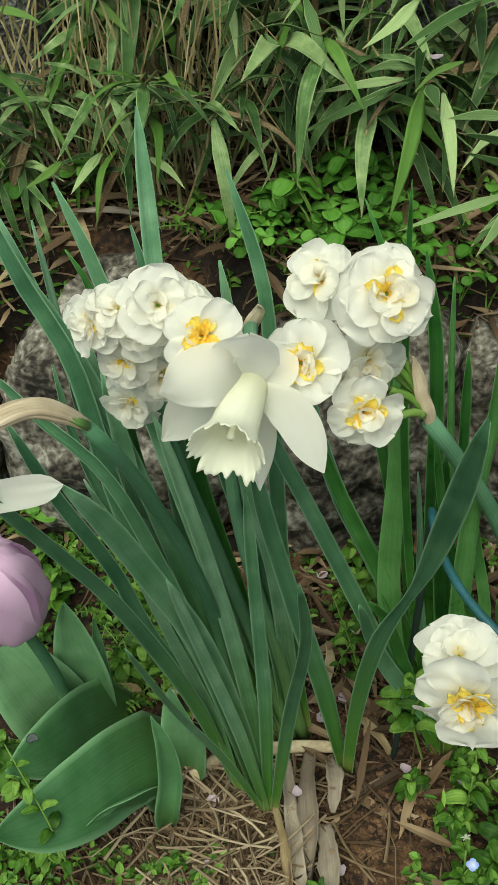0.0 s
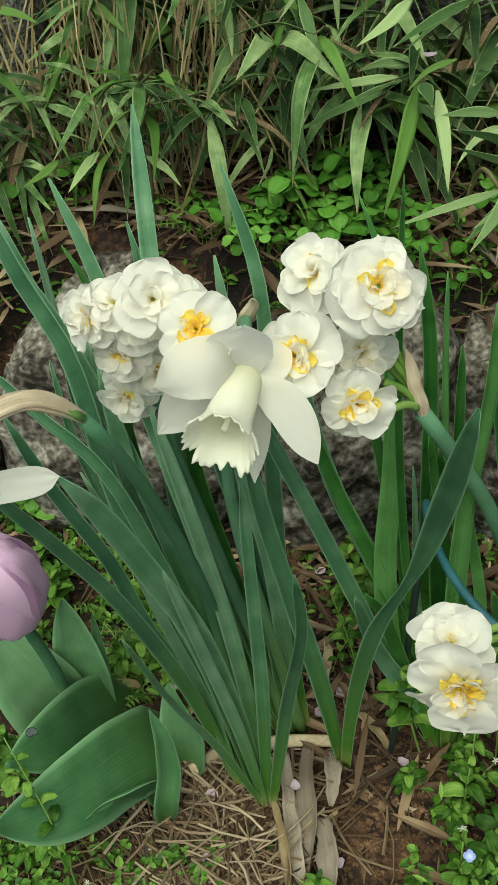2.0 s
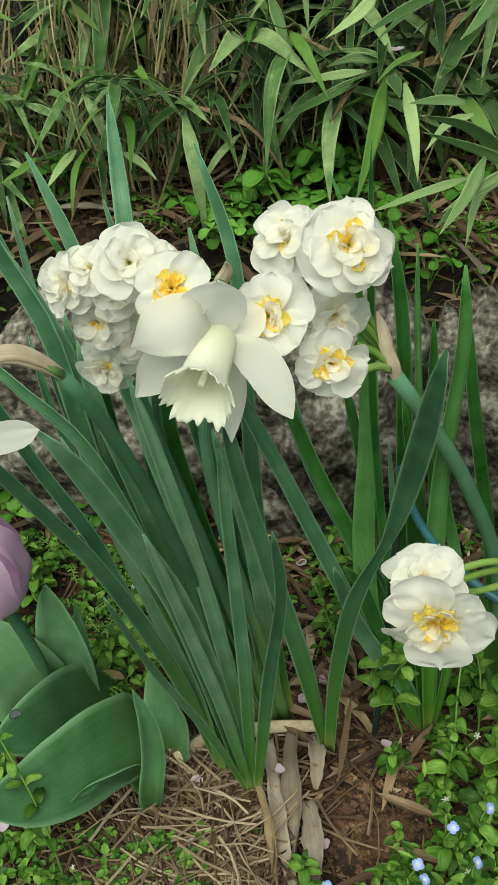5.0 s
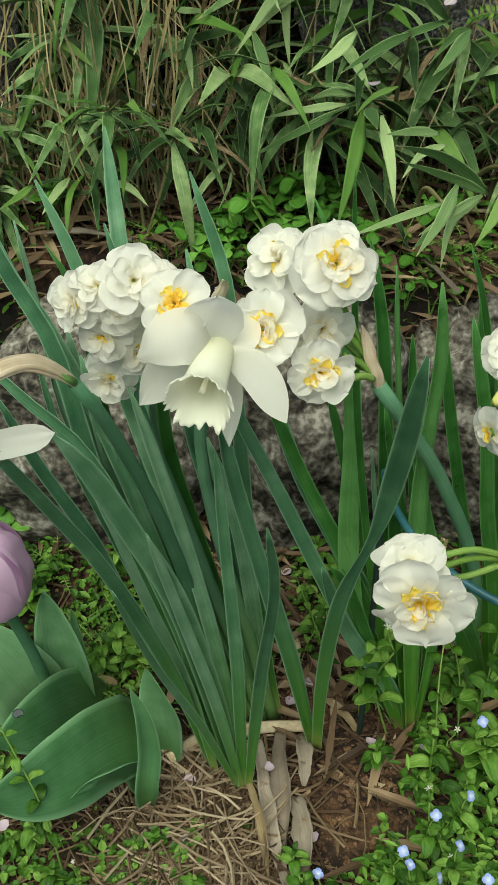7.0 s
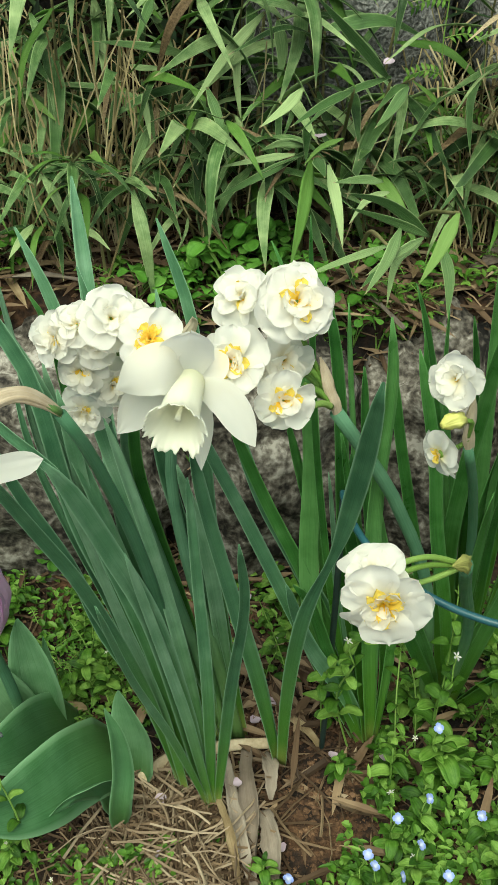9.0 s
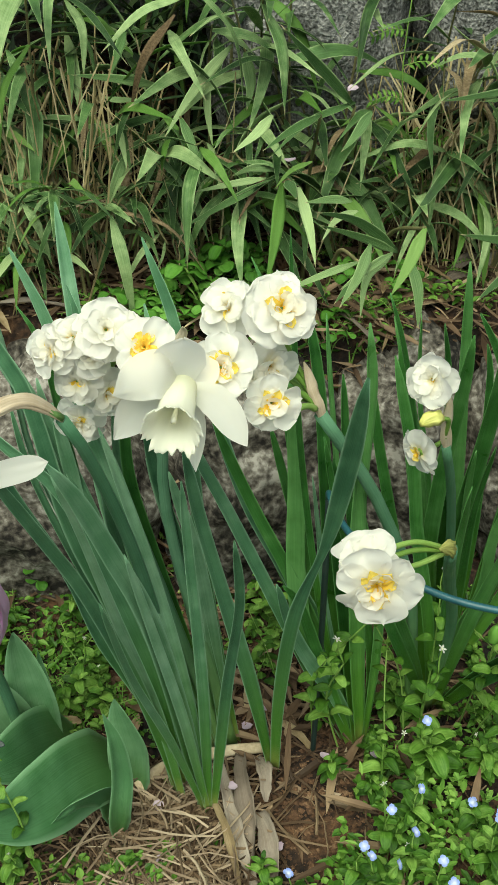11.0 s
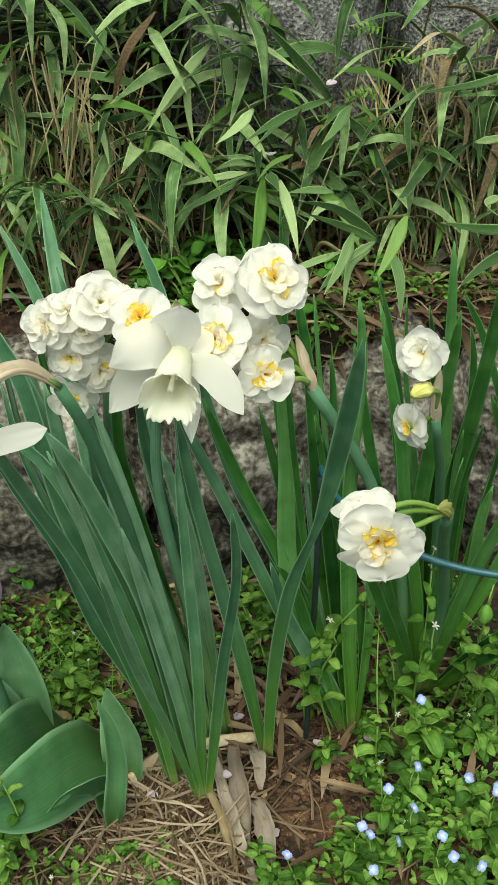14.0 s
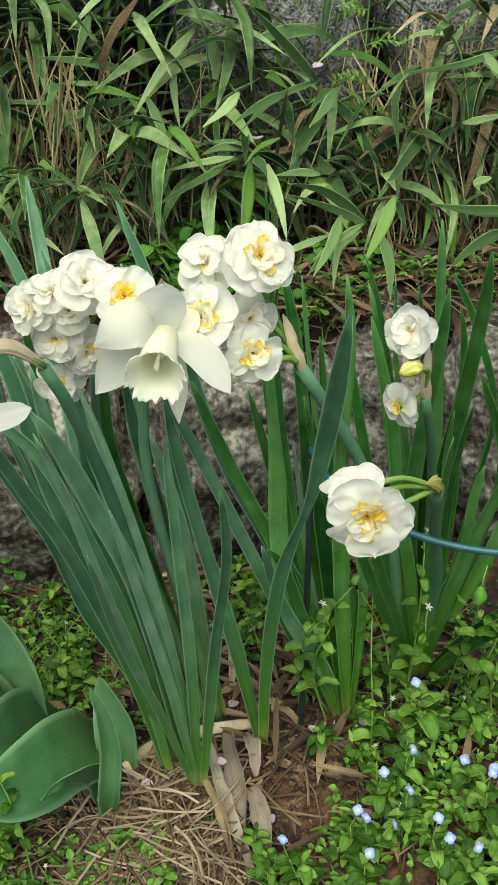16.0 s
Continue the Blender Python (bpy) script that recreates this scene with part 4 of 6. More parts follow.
# nodding head
stem(nodding, [(0.222, 0.412, 0.0), (0.200, 0.350, 0.171), (0.160, 0.285, 0.296), (0.137, 0.241, 0.363)], 0.0050, 0.0040)
sheath(nodding, [(0.139, 0.243, 0.358), (0.136, 0.238, 0.367), (0.130, 0.230, 0.376), (0.122, 0.223, 0.382)], 0.0092, M_SHEATH_GREEN, "greenish papery sheath with a brown end")
floret(nodding, (0.082, 0.200, 0.386), (-0.25, -0.92, 0.06), 0.0216, HEARTED, 21, 15, (0.135, 0.238, 0.366))
floret(nodding, (0.081, 0.218, 0.385), (-0.35, -0.20, 0.90), 0.0168, SHY, 22, 0, (0.135, 0.238, 0.366))
floret(nodding, (0.086, 0.212, 0.374), (-0.1, -0.5, -0.8), 0.0174, SMALL, 23, 0, (0.135, 0.238, 0.366))

# far head: two blooms and a bud
stem(far_narcissus, [(0.253, 0.467, 0.0), (0.225, 0.430, 0.174), (0.198, 0.390, 0.277), (0.176, 0.362, 0.340)], 0.0046, 0.0034)
sheath(far_narcissus, [(0.178, 0.363, 0.336), (0.174, 0.360, 0.350), (0.172, 0.358, 0.368), (0.171, 0.356, 0.384)], 0.0078)
floret(far_narcissus, (0.161, 0.364, 0.392), (-0.70, -0.50, 0.45), 0.0180, SHY, 31, 0, (0.173, 0.359, 0.352))
floret(far_narcissus, (0.158, 0.360, 0.338), (-0.90, -0.42, 0.0), 0.0165, SINGLE, 32, 0, (0.173, 0.359, 0.350))
bud = [(0.166, 0.352, 0.370), (0.158, 0.348, 0.374), (0.149, 0.344, 0.373)]
put("bud", tube_mesh("bud", bud, (0.0022, 0.0046, 0.0052, 0.0044, 0.0018), foliage("bud_skin", (0.55, 0.54, 0.12), (0.70, 0.69, 0.24), (0.82, 0.80, 0.42), through_share=0.1), 18, 24, 1.0, ridge=0.35), far_narcissus, "pale yellow closed bud")
put("pedicel", tube_mesh("pedicel", [(0.173, 0.359, 0.352), (0.172, 0.355, 0.366), (0.166, 0.352, 0.370)], (0.0016, 0.0016), M_PEDICEL, 8, 8), far_narcissus)

# a spent flower's pod
pod_plant = thing("seed_pod", (0.262, 0.400, 0.02), "green ribbed seed pod on a thin bent stalk", "seed pod")
put("stalk", tube_mesh("stalk", [(0.262, 0.400, 0.0), (0.258, 0.385, 0.10), (0.251, 0.370, 0.168), (0.245, 0.362, 0.172), (0.2430, 0.360, 0.158)], (0.0012, 0.0010, 0.0008), M_PEDICEL, 20, 6, 1.0), pod_plant)
put("pod", tube_mesh("pod", [(0.2430, 0.360, 0.160), (0.2432, 0.360, 0.150), (0.2436, 0.360, 0.139)], (0.0012, 0.0044, 0.0056, 0.0050, 0.0014), M_CLOVER, 14, 18, 1.0, ridge=0.2), pod_plant)

# ---- the pink tulip ----
tulip = thing("tulip", (-0.125, 0.395, 0.0), "mauve-pink tulip with broad grey-green leaves, one with a dark spot", "tulip")


def tulip_blade(u):
    return max(0.05, min(1, 0.45 + 2.2 * u) * (1 if u < 0.45 else max(0, 1 - ((u - 0.45) / 0.55) ** 2.2) ** 0.8))


def broad_leaf(points, width, roll=0, fold=0.16, wave=0.05, seed=0.0):
    return put("leaf", blade_mesh("tulip_leaf", points, width, M_TULIP_LEAF, tulip_blade, roll, 0, 0.0014, 64, fold, (0, -0.6, 0.8), wave, seed), tulip)


broad_leaf([(-0.091, 0.418, 0.004), (-0.101, 0.390, 0.044), (-0.114, 0.362, 0.075), (-0.130, 0.332, 0.102), (-0.152, 0.304, 0.122)], 0.058, 0, 0.05, 0.03, 1.0)
broad_leaf([(-0.052, 0.388, 0.010), (-0.070, 0.359, 0.046), (-0.089, 0.332, 0.071), (-0.108, 0.306, 0.086), (-0.130, 0.283, 0.100), (-0.154, 0.263, 0.122)], 0.060, 0, 0.05, 0.035, 2.0)
broad_leaf([(-0.060, 0.324, -0.01), (-0.058, 0.319, 0.036), (-0.054, 0.325, 0.072), (-0.056, 0.330, 0.109), (-0.063, 0.336, 0.136)], 0.0175, 15, 0.30, 0.06, 3.0)
broad_leaf([(-0.062, 0.340, -0.01), (-0.066, 0.325, 0.052), (-0.084, 0.303, 0.082), (-0.106, 0.290, 0.078)], 0.020, -40, 0.2, 0.06, 4.0)
broad_leaf([(-0.047, 0.363, -0.01), (-0.047, 0.366, 0.050), (-0.055, 0.378, 0.100)], 0.032, -15, 0.2, 0.09, 5.0)
broad_leaf([(-0.120, 0.403, -0.01), (-0.121, 0.405, 0.070), (-0.130, 0.421, 0.140)], 0.040, 0, 0.2, 0.04, 6.0)
broad_leaf([(-0.137, 0.399, -0.01), (-0.152, 0.391, 0.070), (-0.184, 0.404, 0.130)], 0.060, 12, 0.16, 0.04, 7.0)
broad_leaf([(-0.110, 0.401, -0.01), (-0.110, 0.418, 0.050), (-0.115, 0.437, 0.100)], 0.012, 0, 0.2, 0.04, 8.0)
put("blemish", blade_mesh("blemish", [(-0.141, 0.320, 0.1315), (-0.137, 0.322, 0.1335), (-0.133, 0.321, 0.1325)], 0.006, M_STAKE, ovate, 0, 0, 0.0004, 8, 0.0, (0, -0.6, 0.8)), tulip, "dark brown rotted spot")
stem(tulip, [(-0.128, 0.399, -0.01), (-0.137, 0.390, 0.100), (-0.148, 0.377, 0.186)], 0.0048, 0.0044)
cup_at = Matrix.Translation((-0.149, 0.375, 0.178)) @ aim((-0.03, -0.16, 1.0))
for k in range(6):
    g = 60 * k + 12
    inner = k % 2
    r = 0.0235 - 0.002 * inner
    me = sheet_mesh("tulip_petal", [(0, 0.003, 0), (0, r * 0.80, 0.012), (0, r, 0.034), (0, r * 0.80, 0.062 + 0.004 * inner), (0, r * 0.10, 0.080 + 0.003 * inner)], 0.045, M_PINK,
                    lambda u: max(0.06, min(1, 0.32 + 2.0 * u)) * (1 if u < 0.55 else max(0.03, 1 - ((u - 0.55) / 0.45) ** 2.3)), n=16, across=12, cup=-0.17, up=(0, 1, 0.01), ruffle=0.022, seed=k, crumple=0.10)[0]
    piece("petal", me, cup_at @ Matrix.Diagonal((1, 1, 1.22, 1)) @ Matrix.Rotation(radians(g), 4, "Z") @ Matrix.Translation((0, 0.003, 0)), tulip)

# ---- plant support: a coated hoop on dark legs ----
support = thing("plant_support", (0.118, 0.425, 0.0), "blue-green coated half hoop on a thin dark stake, propping the narcissus", "plant support")
ring = [(0.212 - 0.1155 * math.cos(radians(a)), 0.345 - 0.1155 * math.sin(radians(a)), 0.315) for a in range(-4, 176, 6)]
put("hoop", tube_mesh("hoop", [(0.1005, 0.366, 0.300)] + ring, (0.0023, 0.0023), M_HOOP, 60, 10, 1.0), support)
put("leg", tube_mesh("leg", [(0.1095, 0.374, -0.03), (0.108, 0.374, 0.10), (0.104, 0.369, 0.22), (0.1005, 0.366, 0.302)], (0.0024, 0.0024), M_STAKE, 16, 8, 1.0), support)
put("leg", tube_mesh("leg", [(0.330, 0.380, -0.03), (0.329, 0.370, 0.16), (0.3275, 0.345, 0.314)], (0.0024, 0.0024), M_STAKE, 16, 8, 1.0), support)

# ---- bamboo grass on the terrace ----
BAMBOO_GROUP = "bamboo grass on the bank"


def bamboo_leaf(parent, points, width, mat=None):
    mid = Vector(points[1])
    return put("leaf", blade_mesh("bamboo_leaf", points, width, mat or M_BAMBOO, lance, 18 * math.sin(97 * mid.x), 25 * math.sin(61 * mid.z), 0.0005, 14, 0.10, (0, -0.75, 0.65), 0.02, mid.x * 50), parent)


def bamboo_plant(node, foot, label):
    ob = thing("bamboo_grass", (foot[0], foot[1], ground_z(*foot)), label, "bamboo grass", BAMBOO_GROUP)
    a, c = Vector((foot[0], foot[1], ground_z(*foot) - 0.01)), Vector(node)
    put("cane", tube_mesh("cane", [a, a.lerp(c, 0.5) + Vector((0, 0.015, 0.02)), c], (0.0024, 0.0020, 0.0014), M_CANE, 14, 8, 1.0), ob)
    return ob


tuft = bamboo_plant((0.126, 0.700, 0.385), (0.131, 0.750), "bamboo grass with arching dull green blades and dry tips")
bamboo_leaf(tuft, [(0.126, 0.700, 0.385), (0.112, 0.649, 0.358), (0.096, 0.600, 0.335)], 0.0126, M_BAMBOO_FRESH)
bamboo_leaf(tuft, [(0.114, 0.700, 0.387), (0.078, 0.700, 0.368), (0.035, 0.700, 0.345)], 0.0080)
bamboo_leaf(tuft, [(0.113, 0.710, 0.385), (0.082, 0.705, 0.383), (0.047, 0.700, 0.379)], 0.0072)
bamboo_leaf(tuft, [(0.139, 0.690, 0.384), (0.144, 0.659, 0.359), (0.145, 0.630, 0.335)], 0.0099)
bamboo_leaf(tuft, [(0.150, 0.690, 0.407), (0.130, 0.685, 0.401), (0.115, 0.680, 0.387)], 0.0048, M_BAMBOO_FRESH)
bamboo_leaf(tuft, [(0.126, 0.680, 0.395), (0.129, 0.669, 0.390), (0.131, 0.660, 0.386)], 0.0111)
tuft = bamboo_plant((0.157, 0.700, 0.444), (0.161, 0.750), "bamboo grass with arching dull green blades and dry tips")
bamboo_leaf(tuft, [(0.157, 0.700, 0.444), (0.127, 0.672, 0.442), (0.096, 0.640, 0.437)], 0.0079)
bamboo_leaf(tuft, [(0.117, 0.710, 0.442), (0.099, 0.687, 0.434), (0.075, 0.660, 0.429)], 0.0094)
bamboo_leaf(tuft, [(0.124, 0.720, 0.389), (0.103, 0.720, 0.391), (0.083, 0.720, 0.384)], 0.0080)
tuft = bamboo_plant((0.180, 0.620, 0.344), (0.183, 0.740), "bamboo grass with arching dull green blades and dry tips")
bamboo_leaf(tuft, [(0.180, 0.620, 0.344), (0.141, 0.610, 0.336), (0.101, 0.600, 0.326)], 0.0076)
bamboo_leaf(tuft, [(0.189, 0.620, 0.337), (0.168, 0.603, 0.329), (0.153, 0.590, 0.321)], 0.0083)
bamboo_leaf(tuft, [(0.175, 0.640, 0.391), (0.154, 0.631, 0.397), (0.129, 0.620, 0.400)], 0.0079)
bamboo_leaf(tuft, [(0.181, 0.640, 0.382), (0.159, 0.626, 0.381), (0.143, 0.610, 0.369)], 0.0067)
tuft = bamboo_plant((0.040, 0.740, 0.432), (0.048, 0.790), "bamboo grass with arching dull green blades and dry tips")
bamboo_leaf(tuft, [(0.040, 0.740, 0.432), (0.049, 0.720, 0.410), (0.057, 0.700, 0.385)], 0.0100)
bamboo_leaf(tuft, [(0.012, 0.760, 0.397), (0.034, 0.740, 0.379), (0.051, 0.720, 0.358)], 0.0068)
bamboo_leaf(tuft, [(0.086, 0.800, 0.338), (0.087, 0.782, 0.307), (0.088, 0.760, 0.267)], 0.0099)
bamboo_leaf(tuft, [(0.051, 0.820, 0.343), (0.057, 0.799, 0.308), (0.063, 0.780, 0.277)], 0.0118)
bamboo_leaf(tuft, [(0.026, 0.800, 0.389), (0.031, 0.791, 0.370), (0.029, 0.780, 0.347)], 0.0087)
tuft = bamboo_plant((-0.014, 0.780, 0.414), (-0.003, 0.830), "bamboo grass with arching dull green blades and dry tips")
bamboo_leaf(tuft, [(-0.014, 0.780, 0.414), (-0.011, 0.758, 0.398), (-0.009, 0.740, 0.385)], 0.0075)
bamboo_leaf(tuft, [(-0.009, 0.760, 0.392), (-0.020, 0.750, 0.370), (-0.032, 0.740, 0.346)], 0.0099)
bamboo_leaf(tuft, [(-0.035, 0.780, 0.414), (-0.041, 0.770, 0.397), (-0.049, 0.760, 0.382)], 0.0084)
bamboo_leaf(tuft, [(-0.000, 0.760, 0.316), (-0.032, 0.751, 0.318), (-0.070, 0.740, 0.306)], 0.0064)
bamboo_leaf(tuft, [(-0.005, 0.740, 0.327), (0.008, 0.723, 0.323), (0.015, 0.700, 0.311)], 0.0055)
bamboo_leaf(tuft, [(-0.010, 0.800, 0.352), (-0.014, 0.782, 0.337), (-0.010, 0.760, 0.318)], 0.0081)
tuft = bamboo_plant((-0.096, 0.770, 0.373), (-0.082, 0.820), "bamboo grass with arching dull green blades and dry tips")
bamboo_leaf(tuft, [(-0.096, 0.770, 0.373), (-0.101, 0.746, 0.363), (-0.109, 0.720, 0.356)], 0.0084)
bamboo_leaf(tuft, [(-0.120, 0.780, 0.414), (-0.101, 0.758, 0.410), (-0.088, 0.740, 0.405)], 0.0082, M_BAMBOO_FRESH)
bamboo_leaf(tuft, [(-0.105, 0.780, 0.375), (-0.122, 0.770, 0.366), (-0.138, 0.760, 0.352)], 0.0055)
bamboo_leaf(tuft, [(-0.115, 0.720, 0.320), (-0.125, 0.703, 0.315), (-0.136, 0.680, 0.307)], 0.0084)
bamboo_leaf(tuft, [(-0.076, 0.700, 0.327), (-0.060, 0.681, 0.328), (-0.047, 0.660, 0.324)], 0.0067)
tuft = bamboo_plant((-0.191, 0.720, 0.389), (-0.173, 0.770), "bamboo grass with arching dull green blades and dry tips")
bamboo_leaf(tuft, [(-0.191, 0.720, 0.389), (-0.170, 0.709, 0.377), (-0.158, 0.700, 0.361)], 0.0073, M_BAMBOO_FRESH)
bamboo_leaf(tuft, [(-0.184, 0.740, 0.424), (-0.162, 0.729, 0.424), (-0.147, 0.720, 0.421)], 0.0064, M_BAMBOO_FRESH)
bamboo_leaf(tuft, [(-0.149, 0.780, 0.388), (-0.149, 0.771, 0.365), (-0.149, 0.760, 0.338)], 0.0070, M_BAMBOO_FRESH)
bamboo_leaf(tuft, [(-0.132, 0.760, 0.382), (-0.150, 0.745, 0.364), (-0.167, 0.730, 0.348)], 0.0046, M_BAMBOO_FRESH)
bamboo_leaf(tuft, [(-0.143, 0.700, 0.324), (-0.153, 0.681, 0.323), (-0.165, 0.660, 0.324)], 0.0067, M_BAMBOO_FRESH)
tuft = bamboo_plant((0.195, 0.730, 0.440), (0.197, 0.780), "bamboo grass with arching dull green blades and dry tips")
bamboo_leaf(tuft, [(0.195, 0.730, 0.440), (0.156, 0.715, 0.481), (0.119, 0.700, 0.519)], 0.0120)
bamboo_leaf(tuft, [(0.195, 0.730, 0.444), (0.148, 0.706, 0.436), (0.108, 0.680, 0.414)], 0.0087)
bamboo_leaf(tuft, [(0.208, 0.720, 0.439), (0.191, 0.708, 0.421), (0.178, 0.700, 0.411)], 0.0098)
tuft = bamboo_plant((0.094, 0.800, 0.476), (0.100, 0.850), "bamboo grass with arching dull green blades and dry tips")
bamboo_leaf(tuft, [(0.094, 0.800, 0.476), (0.057, 0.771, 0.447), (0.024, 0.740, 0.412)], 0.0099)
bamboo_leaf(tuft, [(0.026, 0.800, 0.441), (-0.013, 0.781, 0.454), (-0.053, 0.760, 0.465)], 0.0090)
bamboo_leaf(tuft, [(0.088, 0.800, 0.484), (0.099, 0.791, 0.481), (0.111, 0.780, 0.473)], 0.0072)
bamboo_leaf(tuft, [(0.106, 0.800, 0.469), (0.109, 0.783, 0.445), (0.104, 0.770, 0.426)], 0.0120)
bamboo_leaf(tuft, [(0.071, 0.800, 0.447), (0.070, 0.786, 0.420), (0.073, 0.770, 0.390)], 0.0075)
bamboo_leaf(tuft, [(0.046, 0.780, 0.401), (0.051, 0.762, 0.385), (0.058, 0.740, 0.365)], 0.0121)
tuft = bamboo_plant((-0.014, 0.800, 0.418), (-0.003, 0.850), "bamboo grass with arching dull green blades and dry tips")
bamboo_leaf(tuft, [(-0.014, 0.800, 0.418), (-0.010, 0.784, 0.400), (-0.004, 0.760, 0.372)], 0.0092)
bamboo_leaf(tuft, [(-0.001, 0.820, 0.484), (-0.010, 0.801, 0.471), (-0.018, 0.780, 0.457)], 0.0090)
bamboo_leaf(tuft, [(-0.024, 0.800, 0.432), (-0.014, 0.794, 0.431), (0.011, 0.780, 0.435)], 0.0064)
bamboo_leaf(tuft, [(-0.082, 0.800, 0.416), (-0.061, 0.792, 0.415), (-0.030, 0.780, 0.425)], 0.0083)
tuft = bamboo_plant((0.221, 0.580, 0.392), (0.222, 0.740), "bamboo grass with arching dull green blades and dry tips")
bamboo_leaf(tuft, [(0.221, 0.580, 0.392), (0.203, 0.558, 0.370), (0.185, 0.540, 0.353)], 0.0113, M_BAMBOO_FRESH)
bamboo_leaf(tuft, [(0.213, 0.620, 0.353), (0.172, 0.609, 0.387), (0.134, 0.600, 0.401)], 0.0099)
bamboo_leaf(tuft, [(0.214, 0.620, 0.351), (0.176, 0.602, 0.375), (0.133, 0.580, 0.399)], 0.0075)
bamboo_leaf(tuft, [(0.203, 0.600, 0.361), (0.178, 0.586, 0.354), (0.151, 0.570, 0.345)], 0.0075)
bamboo_leaf(tuft, [(0.183, 0.600, 0.370), (0.168, 0.576, 0.354), (0.147, 0.550, 0.340)], 0.0099)
bamboo_leaf(tuft, [(0.226, 0.620, 0.343), (0.230, 0.601, 0.322), (0.227, 0.580, 0.297)], 0.0105)
bamboo_leaf(tuft, [(0.208, 0.620, 0.347), (0.184, 0.603, 0.338), (0.174, 0.580, 0.310)], 0.0077)
tuft = bamboo_plant((0.354, 0.620, 0.354), (0.350, 0.740), "bamboo grass with arching dull green blades and dry tips")
bamboo_leaf(tuft, [(0.354, 0.620, 0.354), (0.306, 0.610, 0.362), (0.259, 0.600, 0.375)], 0.0104)
bamboo_leaf(tuft, [(0.346, 0.620, 0.338), (0.307, 0.600, 0.333), (0.275, 0.580, 0.321)], 0.0105)
bamboo_leaf(tuft, [(0.347, 0.680, 0.478), (0.303, 0.671, 0.469), (0.246, 0.660, 0.466)], 0.0069)
bamboo_leaf(tuft, [(0.317, 0.660, 0.481), (0.322, 0.641, 0.472), (0.328, 0.620, 0.464)], 0.0099)
bamboo_leaf(tuft, [(0.306, 0.660, 0.422), (0.327, 0.649, 0.429), (0.342, 0.640, 0.436)], 0.0069)
bamboo_leaf(tuft, [(0.332, 0.640, 0.379), (0.308, 0.622, 0.380), (0.316, 0.600, 0.375)], 0.0070)

# random canes fill the bank
dice = random.Random(5)
UNIT_BLADES = []
for k in range(10):
    droop = 0.10 + 0.09 * (k % 5)
    side = 0.05 * math.sin(2.4 * k)
    UNIT_BLADES.append(blade_mesh("bamboo_blade", [(0, 0, 0), (side, 0.5, 0.10 - droop * 0.3), (side * 2, 0.98, -droop)], 0.102 + 0.022 * (k % 3), ((M_BAMBOO,) * 9 + (M_DRY,))[k] if k != 7 else M_BAMBOO_FRESH,
                                  lance, 12 * math.sin(k), 30 * math.sin(1.9 * k), 0.005, 12, 0.11, (0, 0, 1), 0.02, k)[0])


def random_cane(x, y, height, lean, small=1.0):
    z = ground_z(x, y)
    ob = thing("bamboo_grass", (x, y, z), "bamboo grass with narrow dull green blades and straw-coloured cane", "bamboo grass", BAMBOO_GROUP)
    top = Vector((x + lean[0], y + lean[1], z + height))
    foot = Vector((x, y, z - 0.01))
    bend = foot.lerp(top, 0.55) + Vector((0, 0.03, 0.04))
    put("cane", tube_mesh("cane", [foot, bend, top], (0.0017, 0.0014, 0.0008), M_CANE, 10, 6, 1.0), ob)
    count = dice.randint(5, 8)
    heading = dice.uniform(0, 360)
    for k in range(count):
        f = 0.42 + 0.58 * (k + 0.5) / count
        at = (foot.lerp(bend, f / 0.55) if f < 0.55 else bend.lerp(top, (f - 0.55) / 0.45))
        heading += 137 + dice.uniform(-30, 30)
        yaw = heading if math.cos(radians(heading)) < 0.35 else 180 + dice.uniform(-80, 80)
        pitch = dice.uniform(-48, 34)
        size = small * dice.uniform(0.055, 0.115)
        m = Matrix.Translation(at) @ Matrix.Rotation(radians(yaw), 4, "Z") @ Matrix.Rotation(radians(pitch), 4, "X") @ Matrix.Rotation(radians(dice.uniform(-35, 35)), 4, "Y") @ Matrix.Diagonal((size, size, size, 1))
        dry = dice.random() < (0.17 if x > 0.25 else 0.05)
        piece("leaf", UNIT_BLADES[9 if dry else dice.randrange(9)], m, ob)


def in_boulder(x, y):
    return abs(x + 0.29) < 0.12 and y > 0.80 or abs(x - 0.195) < 0.10 and y > 0.84 or abs(x - 0.42) < 0.13 and y > 0.83


for k in range(112):
    x, y = dice.uniform(-0.45, 0.62), dice.uniform(0.76, 1.00)
    if in_boulder(x, y) or (0.12 < x < 0.27 and dice.random() < 0.45) or (x < -0.15 and dice.random() < 0.5):
        continue
    random_cane(x, y, dice.uniform(0.06, 0.30), (dice.uniform(-0.08, 0.08), dice.uniform(-0.10, 0.0)))

for k in range(18):
    random_cane(dice.uniform(0.0, 0.36), dice.uniform(0.77, 0.83), dice.uniform(0.05, 0.15), (dice.uniform(-0.07, 0.07), dice.uniform(-0.08, 0.0)))

for k in range(8):
    random_cane(dice.uniform(0.06, 0.26), dice.uniform(0.79, 0.83), dice.uniform(0.16, 0.30), (dice.uniform(-0.07, 0.07), dice.uniform(-0.06, 0.0)))

for k in range(22):
    random_cane(dice.uniform(0.24, 0.50), dice.uniform(0.76, 0.82), dice.uniform(0.12, 0.30), (dice.uniform(-0.07, 0.07), dice.uniform(-0.08, -0.02)))

for k in range(34):
    x, y = dice.uniform(-0.36, 0.46), dice.uniform(0.72, 0.78)
    if -0.03 < x < 0.22:
        continue
    random_cane(x, y, dice.uniform(0.03, 0.10), (dice.uniform(-0.07, 0.07), dice.uniform(-0.05, 0.0)), 0.75)

